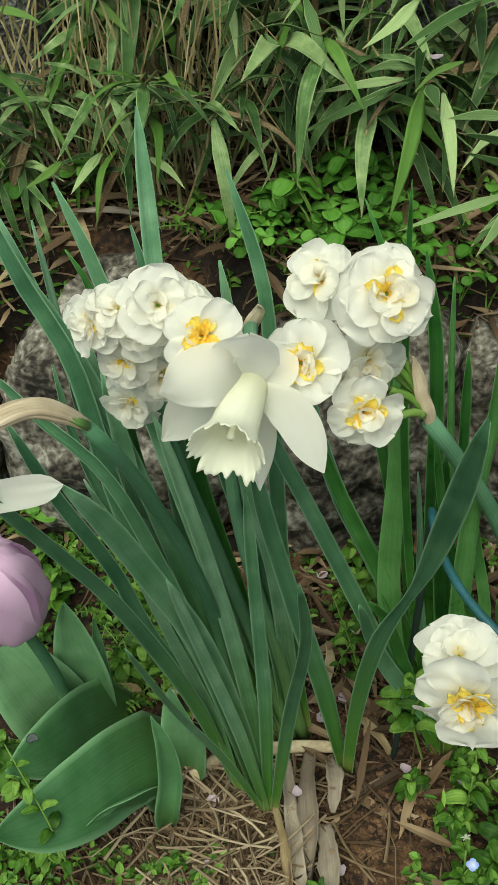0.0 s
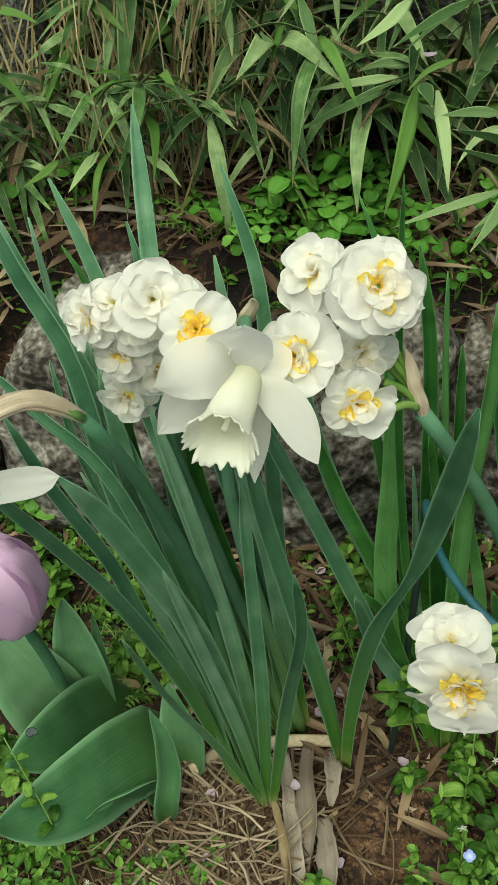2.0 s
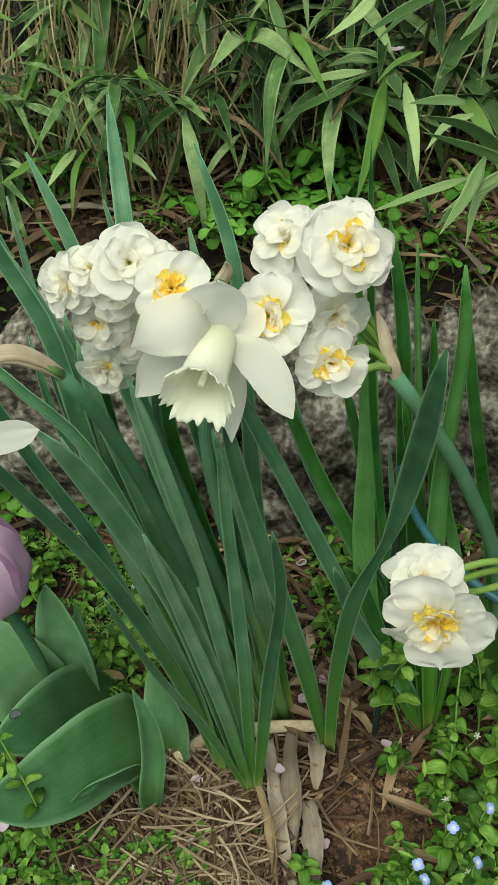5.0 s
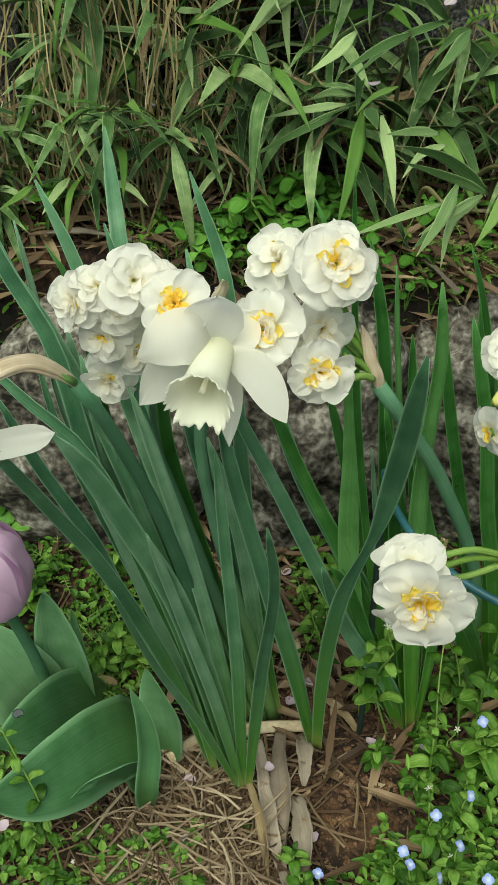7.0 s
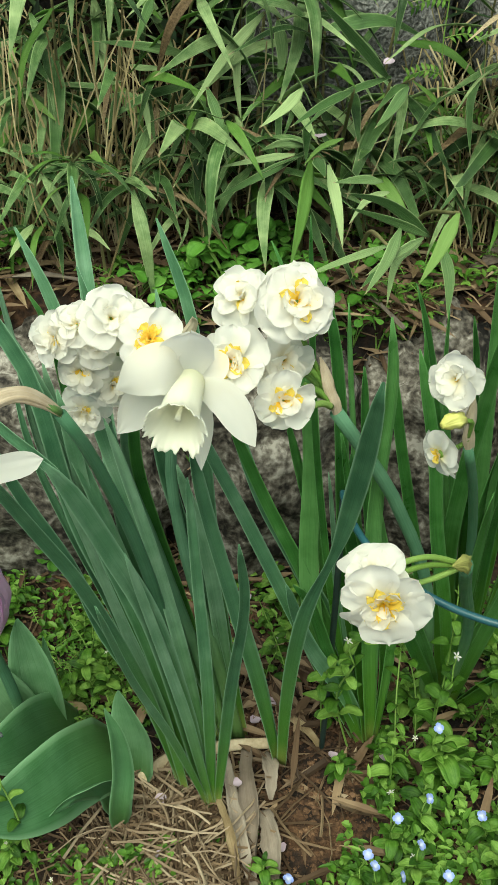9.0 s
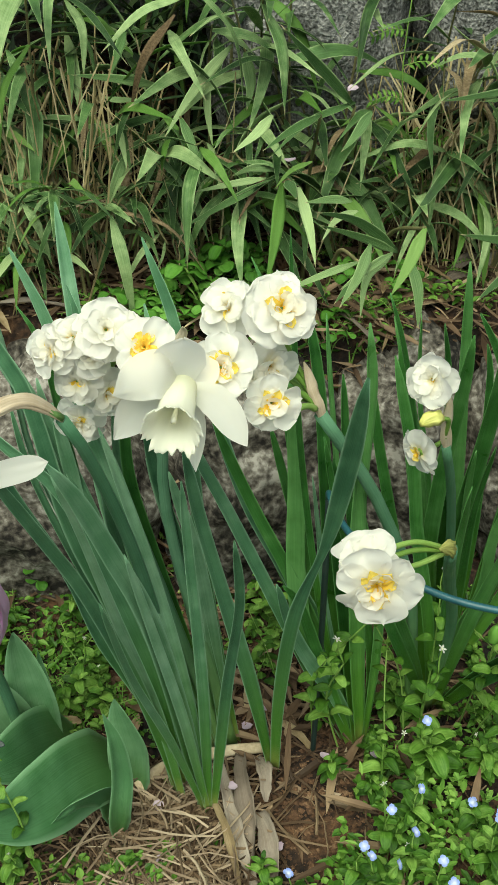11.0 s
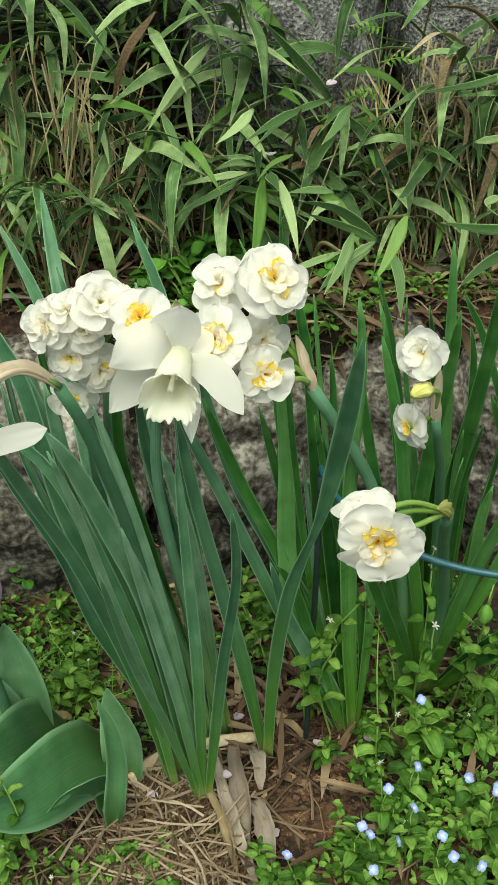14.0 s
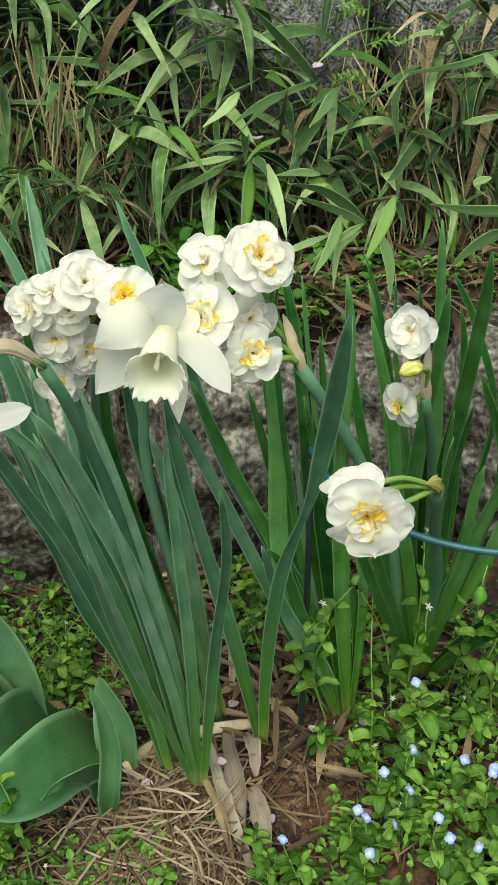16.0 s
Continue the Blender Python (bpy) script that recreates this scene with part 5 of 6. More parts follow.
for k in range(20):
    random_cane(dice.uniform(-0.32, 0.0), dice.uniform(0.70, 0.78), dice.uniform(0.05, 0.14), (dice.uniform(-0.05, 0.05), dice.uniform(-0.06, 0.0)), 0.62)


# ---- small plants ----
def leaflet(seed, mat, width=0.62, droop=0.2, shape=ovate, name="leaflet"):
    return blade_mesh(name, [(0, 0, 0), (0, 0.5, 0.10), (0.04 * math.sin(seed), 1.0, 0.10 - droop)], width, mat, shape, 0, 0, 0.02, 7, 0.16, (0, 0, 1), 0.04, seed)[0]


def blunt_leaf(u):
    return max(0.06, (0.16 + 0.84 * math.sin(math.pi * min(1, 0.08 + 0.92 * u) ** 0.85) ** 0.7) * min(1, 0.2 + 5 * u)) * (1 + 0.07 * math.sin(40 * u)) * (1 if u < 0.9 else 0.62)


WEED_LEAVES = [leaflet(k, M_WEED, 0.50 + 0.08 * (k % 3), 0.10 + 0.14 * (k % 4), blunt_leaf if k % 3 else ovate, "weed_leaf") for k in range(6)]
HEART_LEAVES = [leaflet(k, M_CLOVER, 0.85, 0.10 + 0.1 * k, lambda u: max(0.05, min(1, 0.1 + 1.5 * u)) * (1 if u < 0.7 else max(0.25, 1 - ((u - 0.7) / 0.3) ** 2) ** 0.5), "clover_leaflet") for k in range(4)]
BLUE_PETALS = [unit_petal("blue_petal", M_BLUE, 1.9 * k, 0.95, 0.05, 0.12, 0.02, 0.0, round_petal, 5, 4) for k in range(3)]
WHITE_PETALS = [unit_petal("starry_petal", M_PETAL, 1.9 * k, 0.4, 0.05, 0.12, 0.02, 0.0, round_petal, 4, 4) for k in range(2)]


def at_yaw(at, yaw, pitch, size, roll=0.0):
    return Matrix.Translation(at) @ Matrix.Rotation(radians(yaw), 4, "Z") @ Matrix.Rotation(radians(pitch), 4, "X") @ Matrix.Rotation(radians(roll), 4, "Y") @ Matrix.Diagonal((size, size, size, 1))


def weed_sprig(seed, height, pairs, size, name, label, bloom=""):
    """A leafy stem with leaves in crossed pairs, closer towards the tip."""
    rnd = random.Random(seed)
    ob = thing(name, (0, 0, 0), label, "weed", "weeds in the bed")
    top = Vector((rnd.uniform(-0.3, 0.3) * height, rnd.uniform(-0.3, 0.3) * height, height))
    bend = Vector((top.x * 0.2, top.y * 0.2, height * 0.55))
    put("stem", tube_mesh("stem", [(0, 0, -0.01), bend, top], (0.0008, 0.0007, 0.0005), M_PEDICEL, 8, 6, 1.0), ob)
    for k in range(pairs):
        f = 0.25 + 0.75 * (k + 1) / pairs
        at = Vector((0, 0, 0)).lerp(bend, f / 0.55) if f < 0.55 else bend.lerp(top, (f - 0.55) / 0.45)
        s = size * (1.0 if k < pairs - 2 else 0.78 if k == pairs - 2 else 0.55) * rnd.uniform(0.85, 1.15)
        yaw = 90 * k + rnd.uniform(-25, 25)
        for h in (0, 180):
            piece("leaf", WEED_LEAVES[rnd.randrange(6)], at_yaw(at, yaw + h + rnd.uniform(-14, 14), rnd.uniform(-5, 30) + (30 if k == pairs - 1 else 0), s, rnd.uniform(-15, 15)), ob)
    if bloom:
        b = piece("flower", tube_mesh("flower_stalk", [(0, 0, 0), (0.002, 0.001, 0.008), (0.003, 0.0, 0.016)], (0.0005, 0.0005), M_PEDICEL, 6, 6, 1.0)[0], Matrix.Translation(top), ob)
        petals = BLUE_PETALS if bloom == "blue" else WHITE_PETALS
        count = 4 if bloom == "blue" else 5
        for k in range(count):
            r = 0.0043 if bloom == "blue" else 0.0030
            piece("petal", petals[k % len(petals)], Matrix.Translation(top + Vector((0.003, 0, 0.016))) @ aim((0.1, -0.6, 0.75)) @ at_yaw((0, 0.0004, 0), 360 * k / count, 14, r), b)
    return ob


CHICK = "bright green chickweed sprig with small paired oval leaves"
SPEED = "speedwell sprig with toothed green leaves and a tiny blue flower"
PROTOS = [weed_sprig(60 + k, 0.030 + 0.007 * (k % 4), 4 + k % 3, 0.0105 + 0.0034 * (k % 3), "chickweed", CHICK, "white" if k == 3 else "") for k in range(6)]
BLUES = [weed_sprig(80 + k, 0.045 + 0.008 * k, 4 + k % 2, 0.0170, "speedwell", SPEED, "blue") for k in range(3)]
USED = set()


def plant_out(proto, m):
    if proto in USED:
        return copy_thing(proto, m)
    USED.add(proto)
    proto.matrix_basis = m
    return proto


def sow(protos, spots, scale=(0.8, 1.3)):
    for x, y in spots:
        s = dice.uniform(*scale)
        plant_out(protos[dice.randrange(len(protos))], Matrix.Translation((x, y, ground_z(x, y))) @ Matrix.Rotation(dice.uniform(0, 6.28), 4, "Z") @ Matrix.Rotation(radians(dice.uniform(-18, 18)), 4, "X") @ Matrix.Diagonal((s, s, s, 1)))


def bare(x, y):
    """The strip of soil left open between the two clumps."""
    return 0.052 < x + 0.02 * noise.noise((x * 30, y * 30, 8.0)) < 0.132 + 0.15 * (y - 0.29) and 0.27 < y + 0.02 * noise.noise((x * 40, y * 40, 2.0)) < 0.50


def patch(count, x0, x1, y0, y1):
    return [(dice.uniform(x0, x1), dice.uniform(y0, y1)) for _ in range(count)]


sow(PROTOS, patch(34, -0.32, 0.40, 0.62, 0.72) + patch(24, -0.30, -0.10, 0.60, 0.69), (0.6, 1.0))
sow(PROTOS, [p for p in patch(64, 0.095, 0.36, 0.13, 0.34) + patch(14, 0.16, 0.34, 0.34, 0.46) if not bare(*p)], (0.7, 1.25))
sow(PROTOS, patch(6, 0.03, 0.08, 0.20, 0.27) + patch(34, -0.22, -0.06, 0.43, 0.57) + patch(10, 0.02, 0.12, 0.44, 0.56) + patch(8, -0.19, -0.12, 0.30, 0.40))
sow(PROTOS, patch(30, -0.22, -0.02, 0.18, 0.305), (0.6, 1.0))
for x, y in ((0.141, 0.246), (0.114, 0.228), (0.109, 0.222), (0.112, 0.196), (0.150, 0.227), (0.185, 0.288), (0.195, 0.213), (0.202, 0.205), (0.167, 0.190), (0.161, 0.180), (0.179, 0.190), (0.079, 0.212), (0.160, 0.262), (0.099, 0.178), (0.132, 0.218), (0.225, 0.19), (0.21, 0.24)):
    plant_out(BLUES[dice.randrange(3)], Matrix.Translation((x, y + 0.01, ground_z(x, y))) @ Matrix.Rotation(dice.uniform(-1.3, 1.3), 4, "Z") @ Matrix.Rotation(dice.uniform(-0.4, 0.4), 4, "X"))


def clover_plant(seed):
    rnd = random.Random(seed)
    ob = thing("clover", (0, 0, 0), "bright green three-leaved clover growing on the terrace", "clover", "clover on the terrace")
    for k in range(4):
        g, r, h = rnd.uniform(0, 6.28), rnd.uniform(0.004, 0.02), rnd.uniform(0.018, 0.04)
        top = Vector((r * math.cos(g), r * math.sin(g), h))
        st = put("stalk", tube_mesh("stalk", [(0, 0, -0.005), (top.x * 0.3, top.y * 0.3, h * 0.6), top], (0.0007, 0.0006), M_PEDICEL, 6, 6, 1.0), ob)
        yaw = rnd.uniform(0, 360)
        for i in range(3):
            piece("leaflet", HEART_LEAVES[rnd.randrange(4)], at_yaw(top, yaw + 120 * i, rnd.uniform(-8, 14), rnd.uniform(0.0100, 0.0145)), st)
    return ob


def vetch_sprig(seed, length, pairs):
    """A pinnate leaf on a thin stalk, with a tendril end."""
    rnd = random.Random(seed)
    ob = thing("vetch", (0, 0, 0), "feathery green vetch with many narrow paired leaflets", "vetch", "vetch in the bed")
    for b in range(3):
        g = rnd.uniform(0, 6.28)
        d = Vector((math.cos(g), math.sin(g), 0))
        pts = [Vector((0, 0, -0.005)), d * (0.4 * length) + Vector((0, 0, 0.35 * length)), d * (0.95 * length) + Vector((0, 0, 0.45 * length))]
        st = put("stalk", tube_mesh("stalk", pts, (0.0007, 0.0004), M_PEDICEL, 8, 6, 1.0), ob)
        curve = spline(pts, pairs + 3)
        for k in range(2, pairs + 3):
            for h in (75, -75):
                piece("leaflet", NARROW_LEAVES[k % 3], at_yaw(curve[k], math.degrees(g) - 90 + h + rnd.uniform(-8, 8), rnd.uniform(0, 20), 0.0085 * (1 - 0.05 * k) * rnd.uniform(0.9, 1.1)), st)
    return ob


NARROW_LEAVES = [leaflet(k, M_WEED, 0.34, 0.1 + 0.1 * k, name="vetch_leaflet") for k in range(3)]
VETCH = [vetch_sprig(k, 0.045, 9) for k in range(3)]
climber = thing("vetch", (0.284, 0.775, 0.26), "tall vetch climbing through the bamboo grass with narrow paired leaflets", "vetch", "vetch in the bed")
CLIMB = [(0.284, 0.775, ground_z(0.284, 0.775) - 0.01), (0.280, 0.765, 0.351), (0.261, 0.765, 0.392), (0.251, 0.775, 0.443), (0.253, 0.785, 0.486), (0.256, 0.790, 0.519)]
put("stem", tube_mesh("stem", CLIMB, (0.0010, 0.0006), M_PEDICEL, 24, 6, 1.0), climber)
for k, at in enumerate(spline(CLIMB, 9)[2:]):
    g = (2.6, 0.5, 3.6, -0.4, 2.9, 0.2, 3.3, 1.5)[k]
    tip = at + Vector((0.035 * math.cos(g), -0.012, 0.014 * math.sin(g)))
    st = put("stalk", tube_mesh("stalk", [at, at.lerp(tip, 0.5) + Vector((0, 0, 0.004)), tip], (0.0006, 0.0004), M_PEDICEL, 8, 6, 1.0), climber)
    for i, q in enumerate(spline([at, at.lerp(tip, 0.5) + Vector((0, 0, 0.004)), tip], 7)[1:]):
        for side in (62, -62):
            m = Matrix.Translation(q) @ Matrix.Rotation(radians(40), 4, "X") @ Matrix.Rotation(g - math.pi / 2 + radians(side), 4, "Z") @ Matrix.Diagonal((0.0085, 0.0085, 0.0085, 1))
            piece("leaflet", NARROW_LEAVES[i % 3], m, st)
TALL = [weed_sprig(90 + k, 0.10 + 0.035 * k, 5, 0.0130, "chickweed", "tall chickweed stem with oval leaves among the narcissus", "white" if k != 1 else "") for k in range(3)]
by_tulip = weed_sprig(97, 0.165, 7, 0.0125, "chickweed", "bright chickweed sprig standing before the tulip leaves")
by_tulip.matrix_basis = Matrix.Translation((-0.117, 0.272, 0.0))
CLOVERS = [clover_plant(k) for k in range(4)]
sow(CLOVERS, patch(9, 0.12, 0.25, 0.63, 0.72) + patch(14, 0.04, 0.12, 0.65, 0.77) + patch(8, -0.06, 0.03, 0.64, 0.72) + patch(6, -0.22, -0.08, 0.66, 0.74) + patch(6, -0.20, -0.12, 0.60, 0.64))

sow(PROTOS, [(0.119, 0.399), (0.121, 0.341), (0.146, 0.306), (0.111, 0.261), (0.190, 0.340), (0.165, 0.369), (0.259, 0.377), (0.199, 0.310)], (0.9, 1.2))
sow(PROTOS, [(-0.155, 0.335), (-0.150, 0.328)], (1.0, 1.3))
sow(PROTOS, [(0.150, 0.312), (0.168, 0.288), (0.182, 0.305), (0.138, 0.262), (0.160, 0.255)], (1.5, 1.8))
sow(VETCH, [(-0.093, 0.510), (-0.098, 0.460), (-0.076, 0.482), (-0.147, 0.559), (-0.122, 0.516), (-0.078, 0.433), (-0.102, 0.428), (-0.085, 0.44), (-0.075, 0.47), (-0.05, 0.45), (-0.09, 0.49), (-0.065, 0.50), (-0.11, 0.46), (0.22, 0.70), (0.225, 0.68), (0.30, 0.74), (-0.03, 0.70), (-0.01, 0.66), (0.01, 0.64), (0.02, 0.67), (-0.05, 0.65), (-0.15, 0.68), (0.23, 0.77), (0.21, 0.78)])
sow(TALL, [(0.185, 0.36), (0.16, 0.33), (0.20, 0.37), (0.235, 0.35), (0.26, 0.37), (0.13, 0.37), (0.12, 0.40), (0.09, 0.41), (0.28, 0.33), (0.19, 0.34), (0.24, 0.38), (0.30, 0.40), (0.11, 0.38), (0.25, 0.31)])

# ---- litter ----
def scatter_mesh(name, count, rnd, place, builder, mat):
    verts, faces, uvs = [], [], []
    for _ in range(count):
        builder(verts, faces, uvs, *place(rnd), rnd)
    return mesh_of(name, verts, faces, mat, uvs, smooth=False)


def add_straw(verts, faces, uvs, at, yaw, pitch, length, radius, rnd):
    d = Vector((math.cos(yaw) * math.cos(pitch), math.sin(yaw) * math.cos(pitch), math.sin(pitch)))
    s = d.cross(Vector((0, 0, 1))).normalized()
    n = s.cross(d)
    sag = rnd.uniform(-0.12, 0.12) * length
    o = len(verts)
    for i in range(4):
        u = i / 3
        c = Vector(at) + d * (length * (u - 0.5)) + (s * sag + n * abs(sag) * 0.5) * (1 - (2 * u - 1) ** 2)
        for g in (90, 210, 330):
            verts.append(c + s * (radius * math.cos(radians(g))) + n * (radius * math.sin(radians(g))))
            uvs.append((g / 360, u))
    for i in range(3):
        for j in range(3):
            faces.append((o + 3 * i + j, o + 3 * i + (j + 1) % 3, o + 3 * i + 3 + (j + 1) % 3, o + 3 * i + 3 + j))


def straw_place(x0, x1, y0, y1, lift=0.006, long=(0.02, 0.08)):
    def place(rnd):
        x, y = rnd.uniform(x0, x1), rnd.uniform(y0, y1)
        return (x, y, ground_z(x, y) + rnd.uniform(0, lift)), rnd.uniform(0, 6.28), rnd.gauss(0, 0.12), rnd.uniform(*long), rnd.uniform(0.0005, 0.0014)
    return place


tagged(new("straw_litter", scatter_mesh("straw_litter", 330, random.Random(31), straw_place(-0.085, 0.035, 0.22, 0.38, 0.014), add_straw, M_PILE)), "pale dry straw heaped round the foot of the clump", "straw", kind="stuff")
for args, count in (((-0.09, 0.04, 0.22, 0.38), 760), ((-0.2, 0.3, 0.22, 0.57), 520), ((-0.3, 0.5, 0.62, 0.86), 1100), ((-0.36, 0.5, 0.60, 0.71), 600), ((-0.24, 0.0, 0.17, 0.33), 380)):
    tagged(new("straw_litter", scatter_mesh("straw_litter", count, random.Random(count), straw_place(*args), add_straw, M_LITTER)), "dry straw and grass stems scattered over the soil", "straw", kind="stuff")


def stalk_place(rnd):
    while True:
        x, y = rnd.uniform(-0.45, 0.65), rnd.uniform(0.75, 0.95)
        if noise.noise((x * 11, y * 5, 7.7)) + rnd.uniform(-0.1, 0.1) + (0.12 if x < 0.02 else 0.22 if x > 0.22 else -0.4) > 0.08:
            break
    h = rnd.uniform(0.06, 0.22)
    return (x + rnd.uniform(-0.03, 0.03), y - 0.02, ground_z(x, y) + h * 0.45), rnd.uniform(0, 6.28), rnd.uniform(0.8, 1.5), h, rnd.uniform(0.0004, 0.0011)


def clump_place(rnd):
    x, y = rnd.choice((-0.20, -0.17, -0.11, -0.07, -0.04, 0.31, 0.36, 0.41)) + rnd.gauss(0, 0.012), rnd.uniform(0.74, 0.81)
    h = rnd.uniform(0.08, 0.24)
    return (x, y, ground_z(x, y) + h * 0.45), rnd.uniform(0, 6.28), rnd.uniform(1.1, 1.55), h, rnd.uniform(0.0005, 0.0012)


tagged(new("dry_stalks", scatter_mesh("dry_stalks", 170, random.Random(12), clump_place, add_straw, M_STRAW)), "upright bunches of pale dead grass stalks", "dry grass", kind="stuff")
tagged(new("dry_stalks", scatter_mesh("dry_stalks", 520, random.Random(9), stalk_place, add_straw, M_STRAW)), "dead straw-coloured grass stalks among the bamboo grass", "dry grass", kind="stuff")


def add_leaf(verts, faces, uvs, at, yaw, pitch, length, width, rnd):
    d = Vector((math.cos(yaw) * math.cos(pitch), math.sin(yaw) * math.cos(pitch), math.sin(pitch)))
    s = d.cross(Vector((0, 0, 1))).normalized()
    n = s.cross(d)
    o, a = len(verts), Vector(at)
    for p, u in ((a, 0), (a + d * (0.35 * length) + s * width + n * 0.15 * width, 0.35), (a + d * (0.4 * length) - n * 0.25 * width, 0.4), (a + d * (0.35 * length) - s * width + n * 0.15 * width, 0.35),
                 (a + d * (0.75 * length) + s * width * 0.7, 0.75), (a + d * (0.78 * length) - n * 0.3 * width, 0.78), (a + d * (0.75 * length) - s * width * 0.7, 0.75), (a + d * length - n * 0.5 * width, 1.0)):
        verts.append(p)
        uvs.append((0.5, u))
    faces.extend([(o, o + 1, o + 2), (o, o + 2, o + 3), (o + 1, o + 4, o + 5, o + 2), (o + 2, o + 5, o + 6, o + 3), (o + 4, o + 7, o + 5), (o + 5, o + 7, o + 6)])


def cover_place(x0, x1, y0, y1, lift, size):
    def place(rnd):
        while True:
            x, y = rnd.uniform(x0, x1), rnd.uniform(y0, y1)
            if noise.noise((x * 22, y * 22, 3.3 + 10 * x0 + 7 * size[1])) + rnd.uniform(-0.25, 0.25) > 0.0 and not bare(x, y):
                break
        return (x, y, ground_z(x, y) + rnd.uniform(0, lift)), rnd.uniform(0, 6.28), rnd.uniform(-0.3, 0.6), rnd.uniform(*size), rnd.uniform(0.0015, 0.0034)
    return place


for args, count in (((0.095, 0.45, 0.08, 0.40, 0.034, (0.005, 0.014)), 2600), ((-0.3, -0.02, 0.12, 0.31, 0.012, (0.004, 0.010)), 2300), ((-0.32, -0.03, 0.42, 0.62, 0.02, (0.005, 0.012)), 900), ((0.02, 0.4, 0.44, 0.62, 0.012, (0.005, 0.011)), 600), ((-0.35, 0.55, 0.60, 0.84, 0.025, (0.006, 0.014)), 800), ((-0.36, 0.50, 0.60, 0.70, 0.03, (0.006, 0.014)), 1500), ((-0.37, 0.50, 0.60, 0.72, 0.02, (0.005, 0.012)), 900), ((0.07, 0.42, 0.10, 0.44, 0.02, (0.004, 0.009)), 1300), ((-0.25, 0.35, 0.30, 0.58, 0.006, (0.003, 0.007)), 1400)):
    tagged(new("ground_cover", scatter_mesh("ground_cover", count, random.Random(count), cover_place(*args), add_leaf, M_WEED)), "low carpet of small green weed leaves on soil", "weeds", kind="stuff")

def dead_place(x0, x1, y0, y1):
    def place(rnd):
        x, y = rnd.uniform(x0, x1), rnd.uniform(y0, y1)
        return (x, y, ground_z(x, y) + rnd.uniform(0.002, 0.014)), rnd.uniform(0, 6.28), rnd.uniform(-0.25, 0.3), rnd.uniform(0.025, 0.07), rnd.uniform(0.0018, 0.0050)
    return place


for args, count, mat in (((-0.34, 0.46, 0.66, 0.88), 120, M_DRY), ((-0.34, 0.46, 0.64, 0.86), 620, M_LITTER), ((-0.05, 0.22, 0.40, 0.58), 130, M_LITTER), ((0.05, 0.20, 0.24, 0.44), 36, M_LITTER), ((0.05, 0.24, 0.30, 0.56), 18, M_PILE), ((-0.36, 0.5, 0.60, 0.69), 330, M_LITTER)):
    tagged(new("leaf_litter", scatter_mesh("leaf_litter", count, random.Random(count), dead_place(*args), add_leaf, mat)), "dry tan bamboo leaves littering the soil", "leaf litter", kind="stuff")


def add_crumb(verts, faces, uvs, at, yaw, pitch, size, squash, rnd):
    o = len(verts)
    for k, (a, b, c) in enumerate(((1, 0, 0), (-1, 0, 0), (0, 1, 0), (0, -1, 0), (0, 0, 1), (0, 0, -1))):
        f = size * rnd.uniform(0.6, 1.2)
        verts.append(Vector(at) + Matrix.Rotation(yaw, 3, "Z") @ Vector((a * f, b * f, c * f * squash)))
        uvs.append((0.5, 0.5))
    faces.extend([(o, o + 2, o + 4), (o + 2, o + 1, o + 4), (o + 1, o + 3, o + 4), (o + 3, o, o + 4), (o + 2, o, o + 5), (o + 1, o + 2, o + 5), (o + 3, o + 1, o + 5), (o, o + 3, o + 5)])


def crumb_place(x0, x1, y0, y1):
    def place(rnd):
        x, y = rnd.uniform(x0, x1), rnd.uniform(y0, y1)
        return (x, y, ground_z(x, y) + 0.001), rnd.uniform(0, 6.28), 0.0, 0.0008 + 0.0036 * rnd.random() ** 3, rnd.uniform(0.5, 0.9)
    return place


for args, count in (((0.05, 0.16, 0.27, 0.54), 2600), ((-0.2, 0.3, 0.22, 0.58), 1800), ((-0.2, 0.4, 0.66, 0.86), 900)):
    tagged(new("soil_crumbs", scatter_mesh("soil_crumbs", count, random.Random(count), crumb_place(*args), add_crumb, M_CRUMB)), "loose crumbs and grit of reddish-brown soil", "soil", kind="stuff")

# back layer of bamboo leaves, shade put into their colour to darken the gaps
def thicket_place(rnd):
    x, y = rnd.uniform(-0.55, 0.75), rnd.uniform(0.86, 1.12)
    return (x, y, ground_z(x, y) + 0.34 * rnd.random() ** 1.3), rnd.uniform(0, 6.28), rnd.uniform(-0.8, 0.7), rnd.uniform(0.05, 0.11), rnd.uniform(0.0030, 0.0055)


tagged(new("bamboo_thicket", scatter_mesh("bamboo_thicket", 3000, random.Random(77), thicket_place, add_leaf, M_THICKET_SHADE)), "dense thicket of bamboo grass behind the boulders, its green darkened to stand for shade", "bamboo grass", kind="stuff")

stick = thing("stick", (-0.018, 0.372, 0.004), "pale peeled flat stick lying among the stems", "stick")
put("shaft", tube_mesh("shaft", [(-0.042, 0.358, 0.008), (-0.015, 0.375, 0.010), (0.03, 0.380, 0.014), (0.067, 0.381, 0.012)], (0.0060, 0.0058, 0.0050, 0.0046), M_STICK, 20, 10, 0.45), stick)


def withered(u):
    return max(0.12, min(1, 0.45 + 2.2 * u) * (1 if u < 0.55 else 1 - 0.75 * ((u - 0.55) / 0.45) ** 1.6) * (1 + 0.10 * math.sin(17 * u) + 0.06 * math.sin(41 * u)))


def dead_leaf(points, width, mat, label, roll=0.0, fold=0.2):
    ob = put("dead_leaf", blade_mesh("dead_leaf", points, width, mat, withered, roll, 30, 0.0007, 26, fold, (0, -0.2, 1), 0.12, width * 900), None)
    return tagged(ob, label, "dead leaf", "dead leaves on the ground")


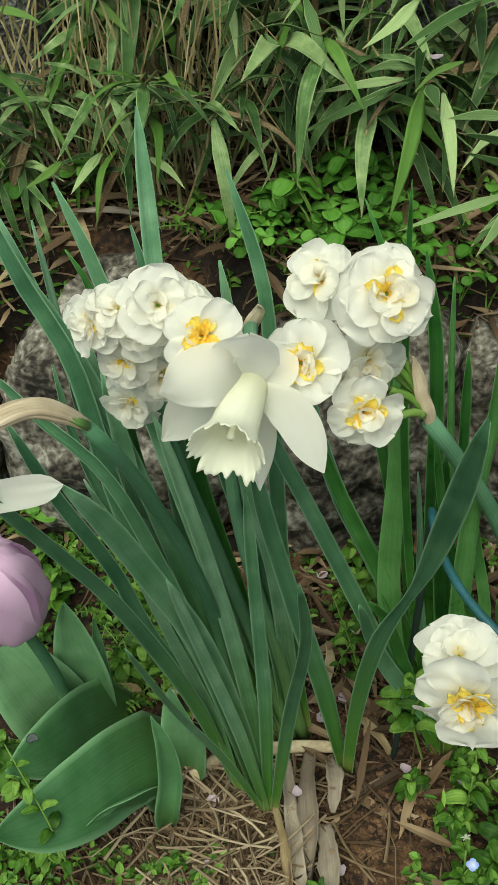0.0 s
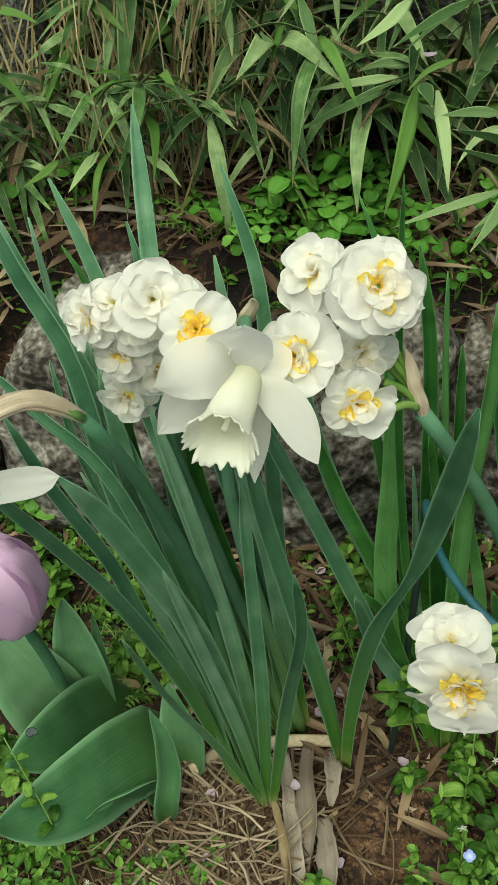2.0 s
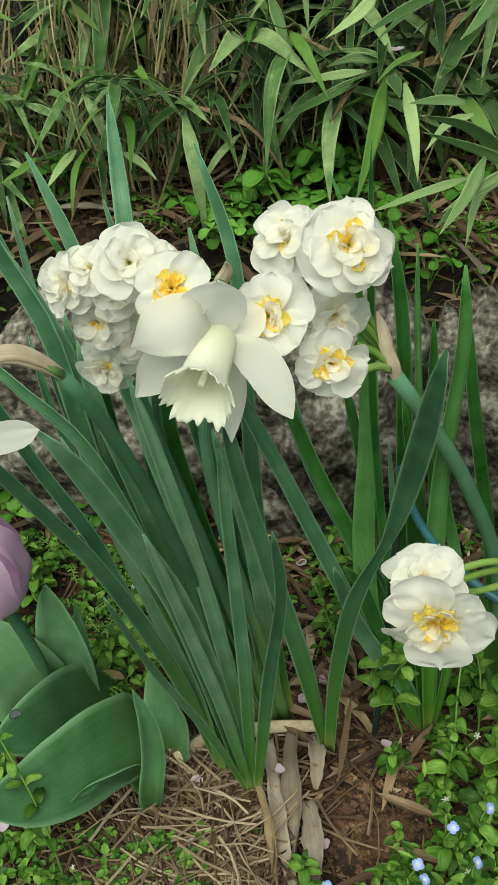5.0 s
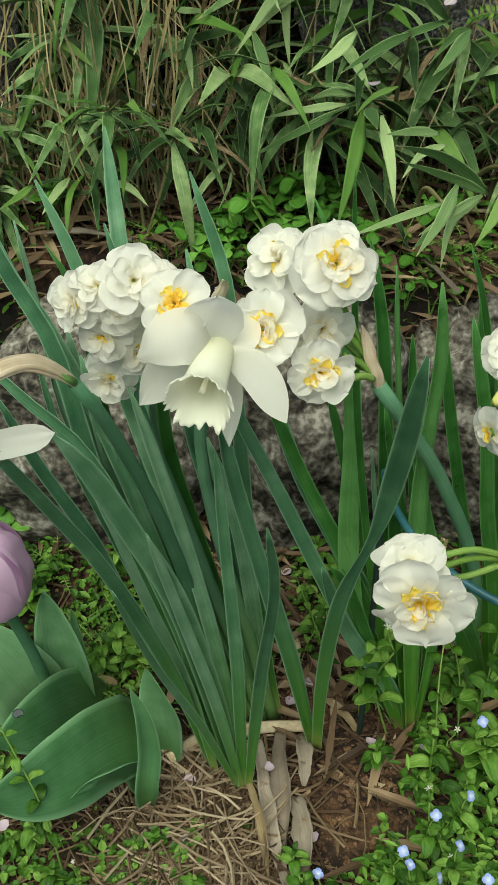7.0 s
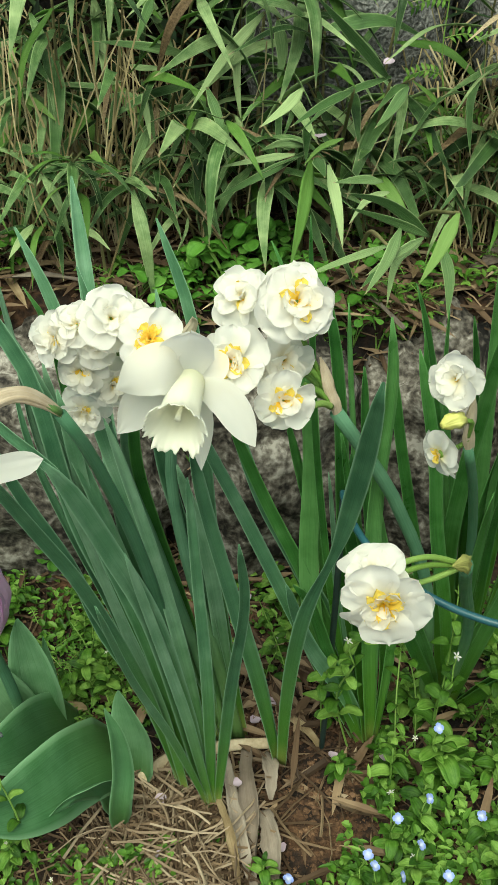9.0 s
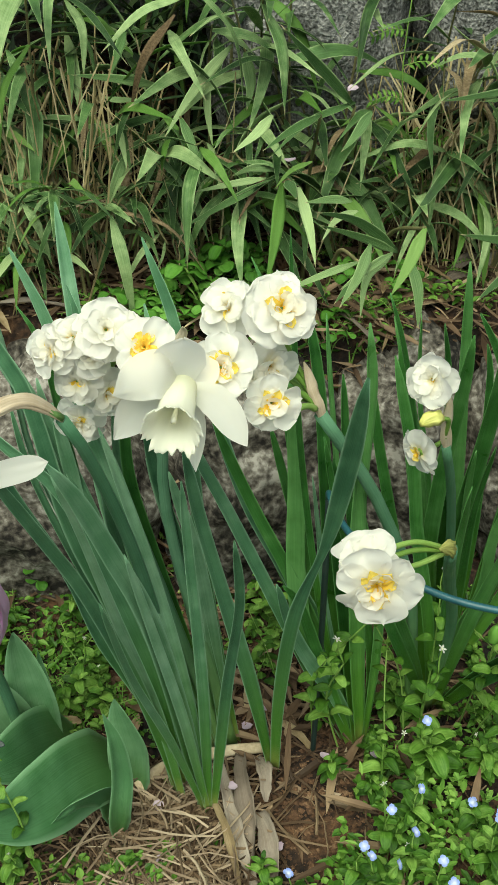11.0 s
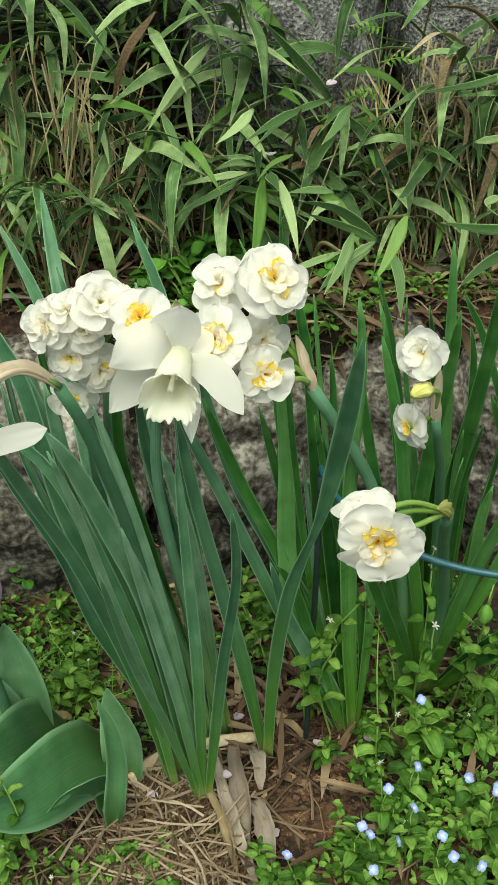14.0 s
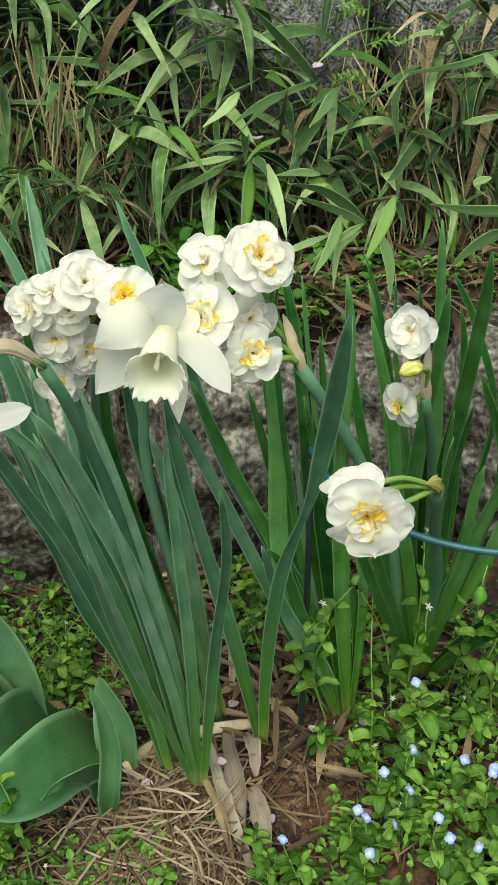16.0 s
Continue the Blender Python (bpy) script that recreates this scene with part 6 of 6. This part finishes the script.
GREY_LEAF = "grey-brown curled dead leaf lying on soil"
dead_leaf([(0.047, 0.378, 0.012), (0.044, 0.345, 0.020), (0.045, 0.312, 0.014), (0.042, 0.276, 0.010)], 0.015, M_BROWN, GREY_LEAF, 20, 0.42)
dead_leaf([(0.028, 0.372, 0.010), (0.030, 0.335, 0.014), (0.034, 0.296, 0.012), (0.043, 0.246, 0.008)], 0.011, M_BROWN, "long straw-coloured dead bamboo leaf lying on soil", -12, 0.36)
dead_leaf([(0.060, 0.374, 0.010), (0.063, 0.352, 0.020), (0.061, 0.330, 0.010)], 0.012, M_BROWN, GREY_LEAF, -14, 0.40)
dead_leaf([(0.054, 0.322, 0.010), (0.057, 0.292, 0.018), (0.056, 0.252, 0.010)], 0.015, M_BROWN, "pale dead bamboo leaf lying on soil", 14, 0.42)
dead_leaf([(0.018, 0.338, 0.012), (0.026, 0.300, 0.018), (0.030, 0.250, 0.010)], 0.008, M_DRY, "long straw-coloured dead bamboo leaf lying on soil", 30, 0.3)
dead_leaf([(0.081, 0.415, 0.008), (0.100, 0.390, 0.012), (0.112, 0.368, 0.008)], 0.007, M_DRY, "thin dry strip of dead leaf on soil")
dead_leaf([(0.060, 0.430, 0.008), (0.066, 0.460, 0.012), (0.064, 0.482, 0.008)], 0.008, M_DRY, "thin dry strip of dead leaf on soil")
dead_leaf([(-0.112, 0.428, 0.004), (-0.100, 0.431, 0.012), (-0.086, 0.434, 0.006)], 0.010, M_DRY, "thin dry strip of dead leaf on soil")
for k in range(26):
    x, y = dice.uniform(-0.30, 0.50), dice.uniform(0.66, 0.84)
    g, s = dice.uniform(0, 6.28), dice.uniform(0.02, 0.045)
    z = ground_z(x, y) + 0.008
    dx, dy = s * math.cos(g), s * math.sin(g)
    dead_leaf([(x - dx, y - dy, z), (x, y, z + 0.008), (x + dx, y + dy, z + dice.uniform(0, 0.01))], dice.uniform(0.006, 0.012), M_DRY if k % 3 else M_BROWN, "dry bamboo leaf fallen on the terrace")

FALLEN = [sheet_mesh("fallen_petal", [(0, 0, 0), (0, 0.5, -0.06), (0, 1.0, 0.10)], 0.85, M_FALLEN, round_petal, n=8, across=8, cup=0.12, up=(0, 0, 1), ruffle=0.03, seed=k)[0] for k in range(3)]
for k, (x, y, z) in enumerate(((-0.028, 0.334, 0.008), (-0.022, 0.293, 0.008), (-0.064, 0.430, 0.010), (0.072, 0.430, 0.008), (0.054, 0.412, 0.008), (0.060, 0.550, 0.010), (0.101, 0.516, 0.010), (0.034, 0.345, 0.022), (0.067, 0.290, 0.014),
                                (0.047, 0.790, 0.285), (0.130, 0.715, 0.400), (0.186, 0.722, 0.457), (-0.092, 0.825, 0.372), (-0.158, 0.840, 0.325), (0.155, 0.335, 0.05), (0.12, 0.36, 0.02), (-0.05, 0.80, 0.35), (-0.17, 0.31, 0.01), (0.31, 0.50, 0.05), (-0.19, 0.46, 0.02))):
    ob = piece("fallen_petal", FALLEN[k % 3], at_yaw((x, y, z), dice.uniform(0, 360), dice.uniform(-6, 14), dice.uniform(0.008, 0.0115)))
    tagged(ob, "small pale pink blossom petal fallen on the ground", "petal", "fallen petals")
ob = put("wood_chip", blade_mesh("wood_chip", [(-0.086, 0.306, -0.008), (-0.075, 0.305, -0.003), (-0.064, 0.304, -0.008)], 0.012, M_SEED, ovate, 0, 0, 0.003, 10, -0.2, (0, 0, 1)), None)
tagged(ob, "orange-brown curled wood chip lying on the straw", "wood chip")
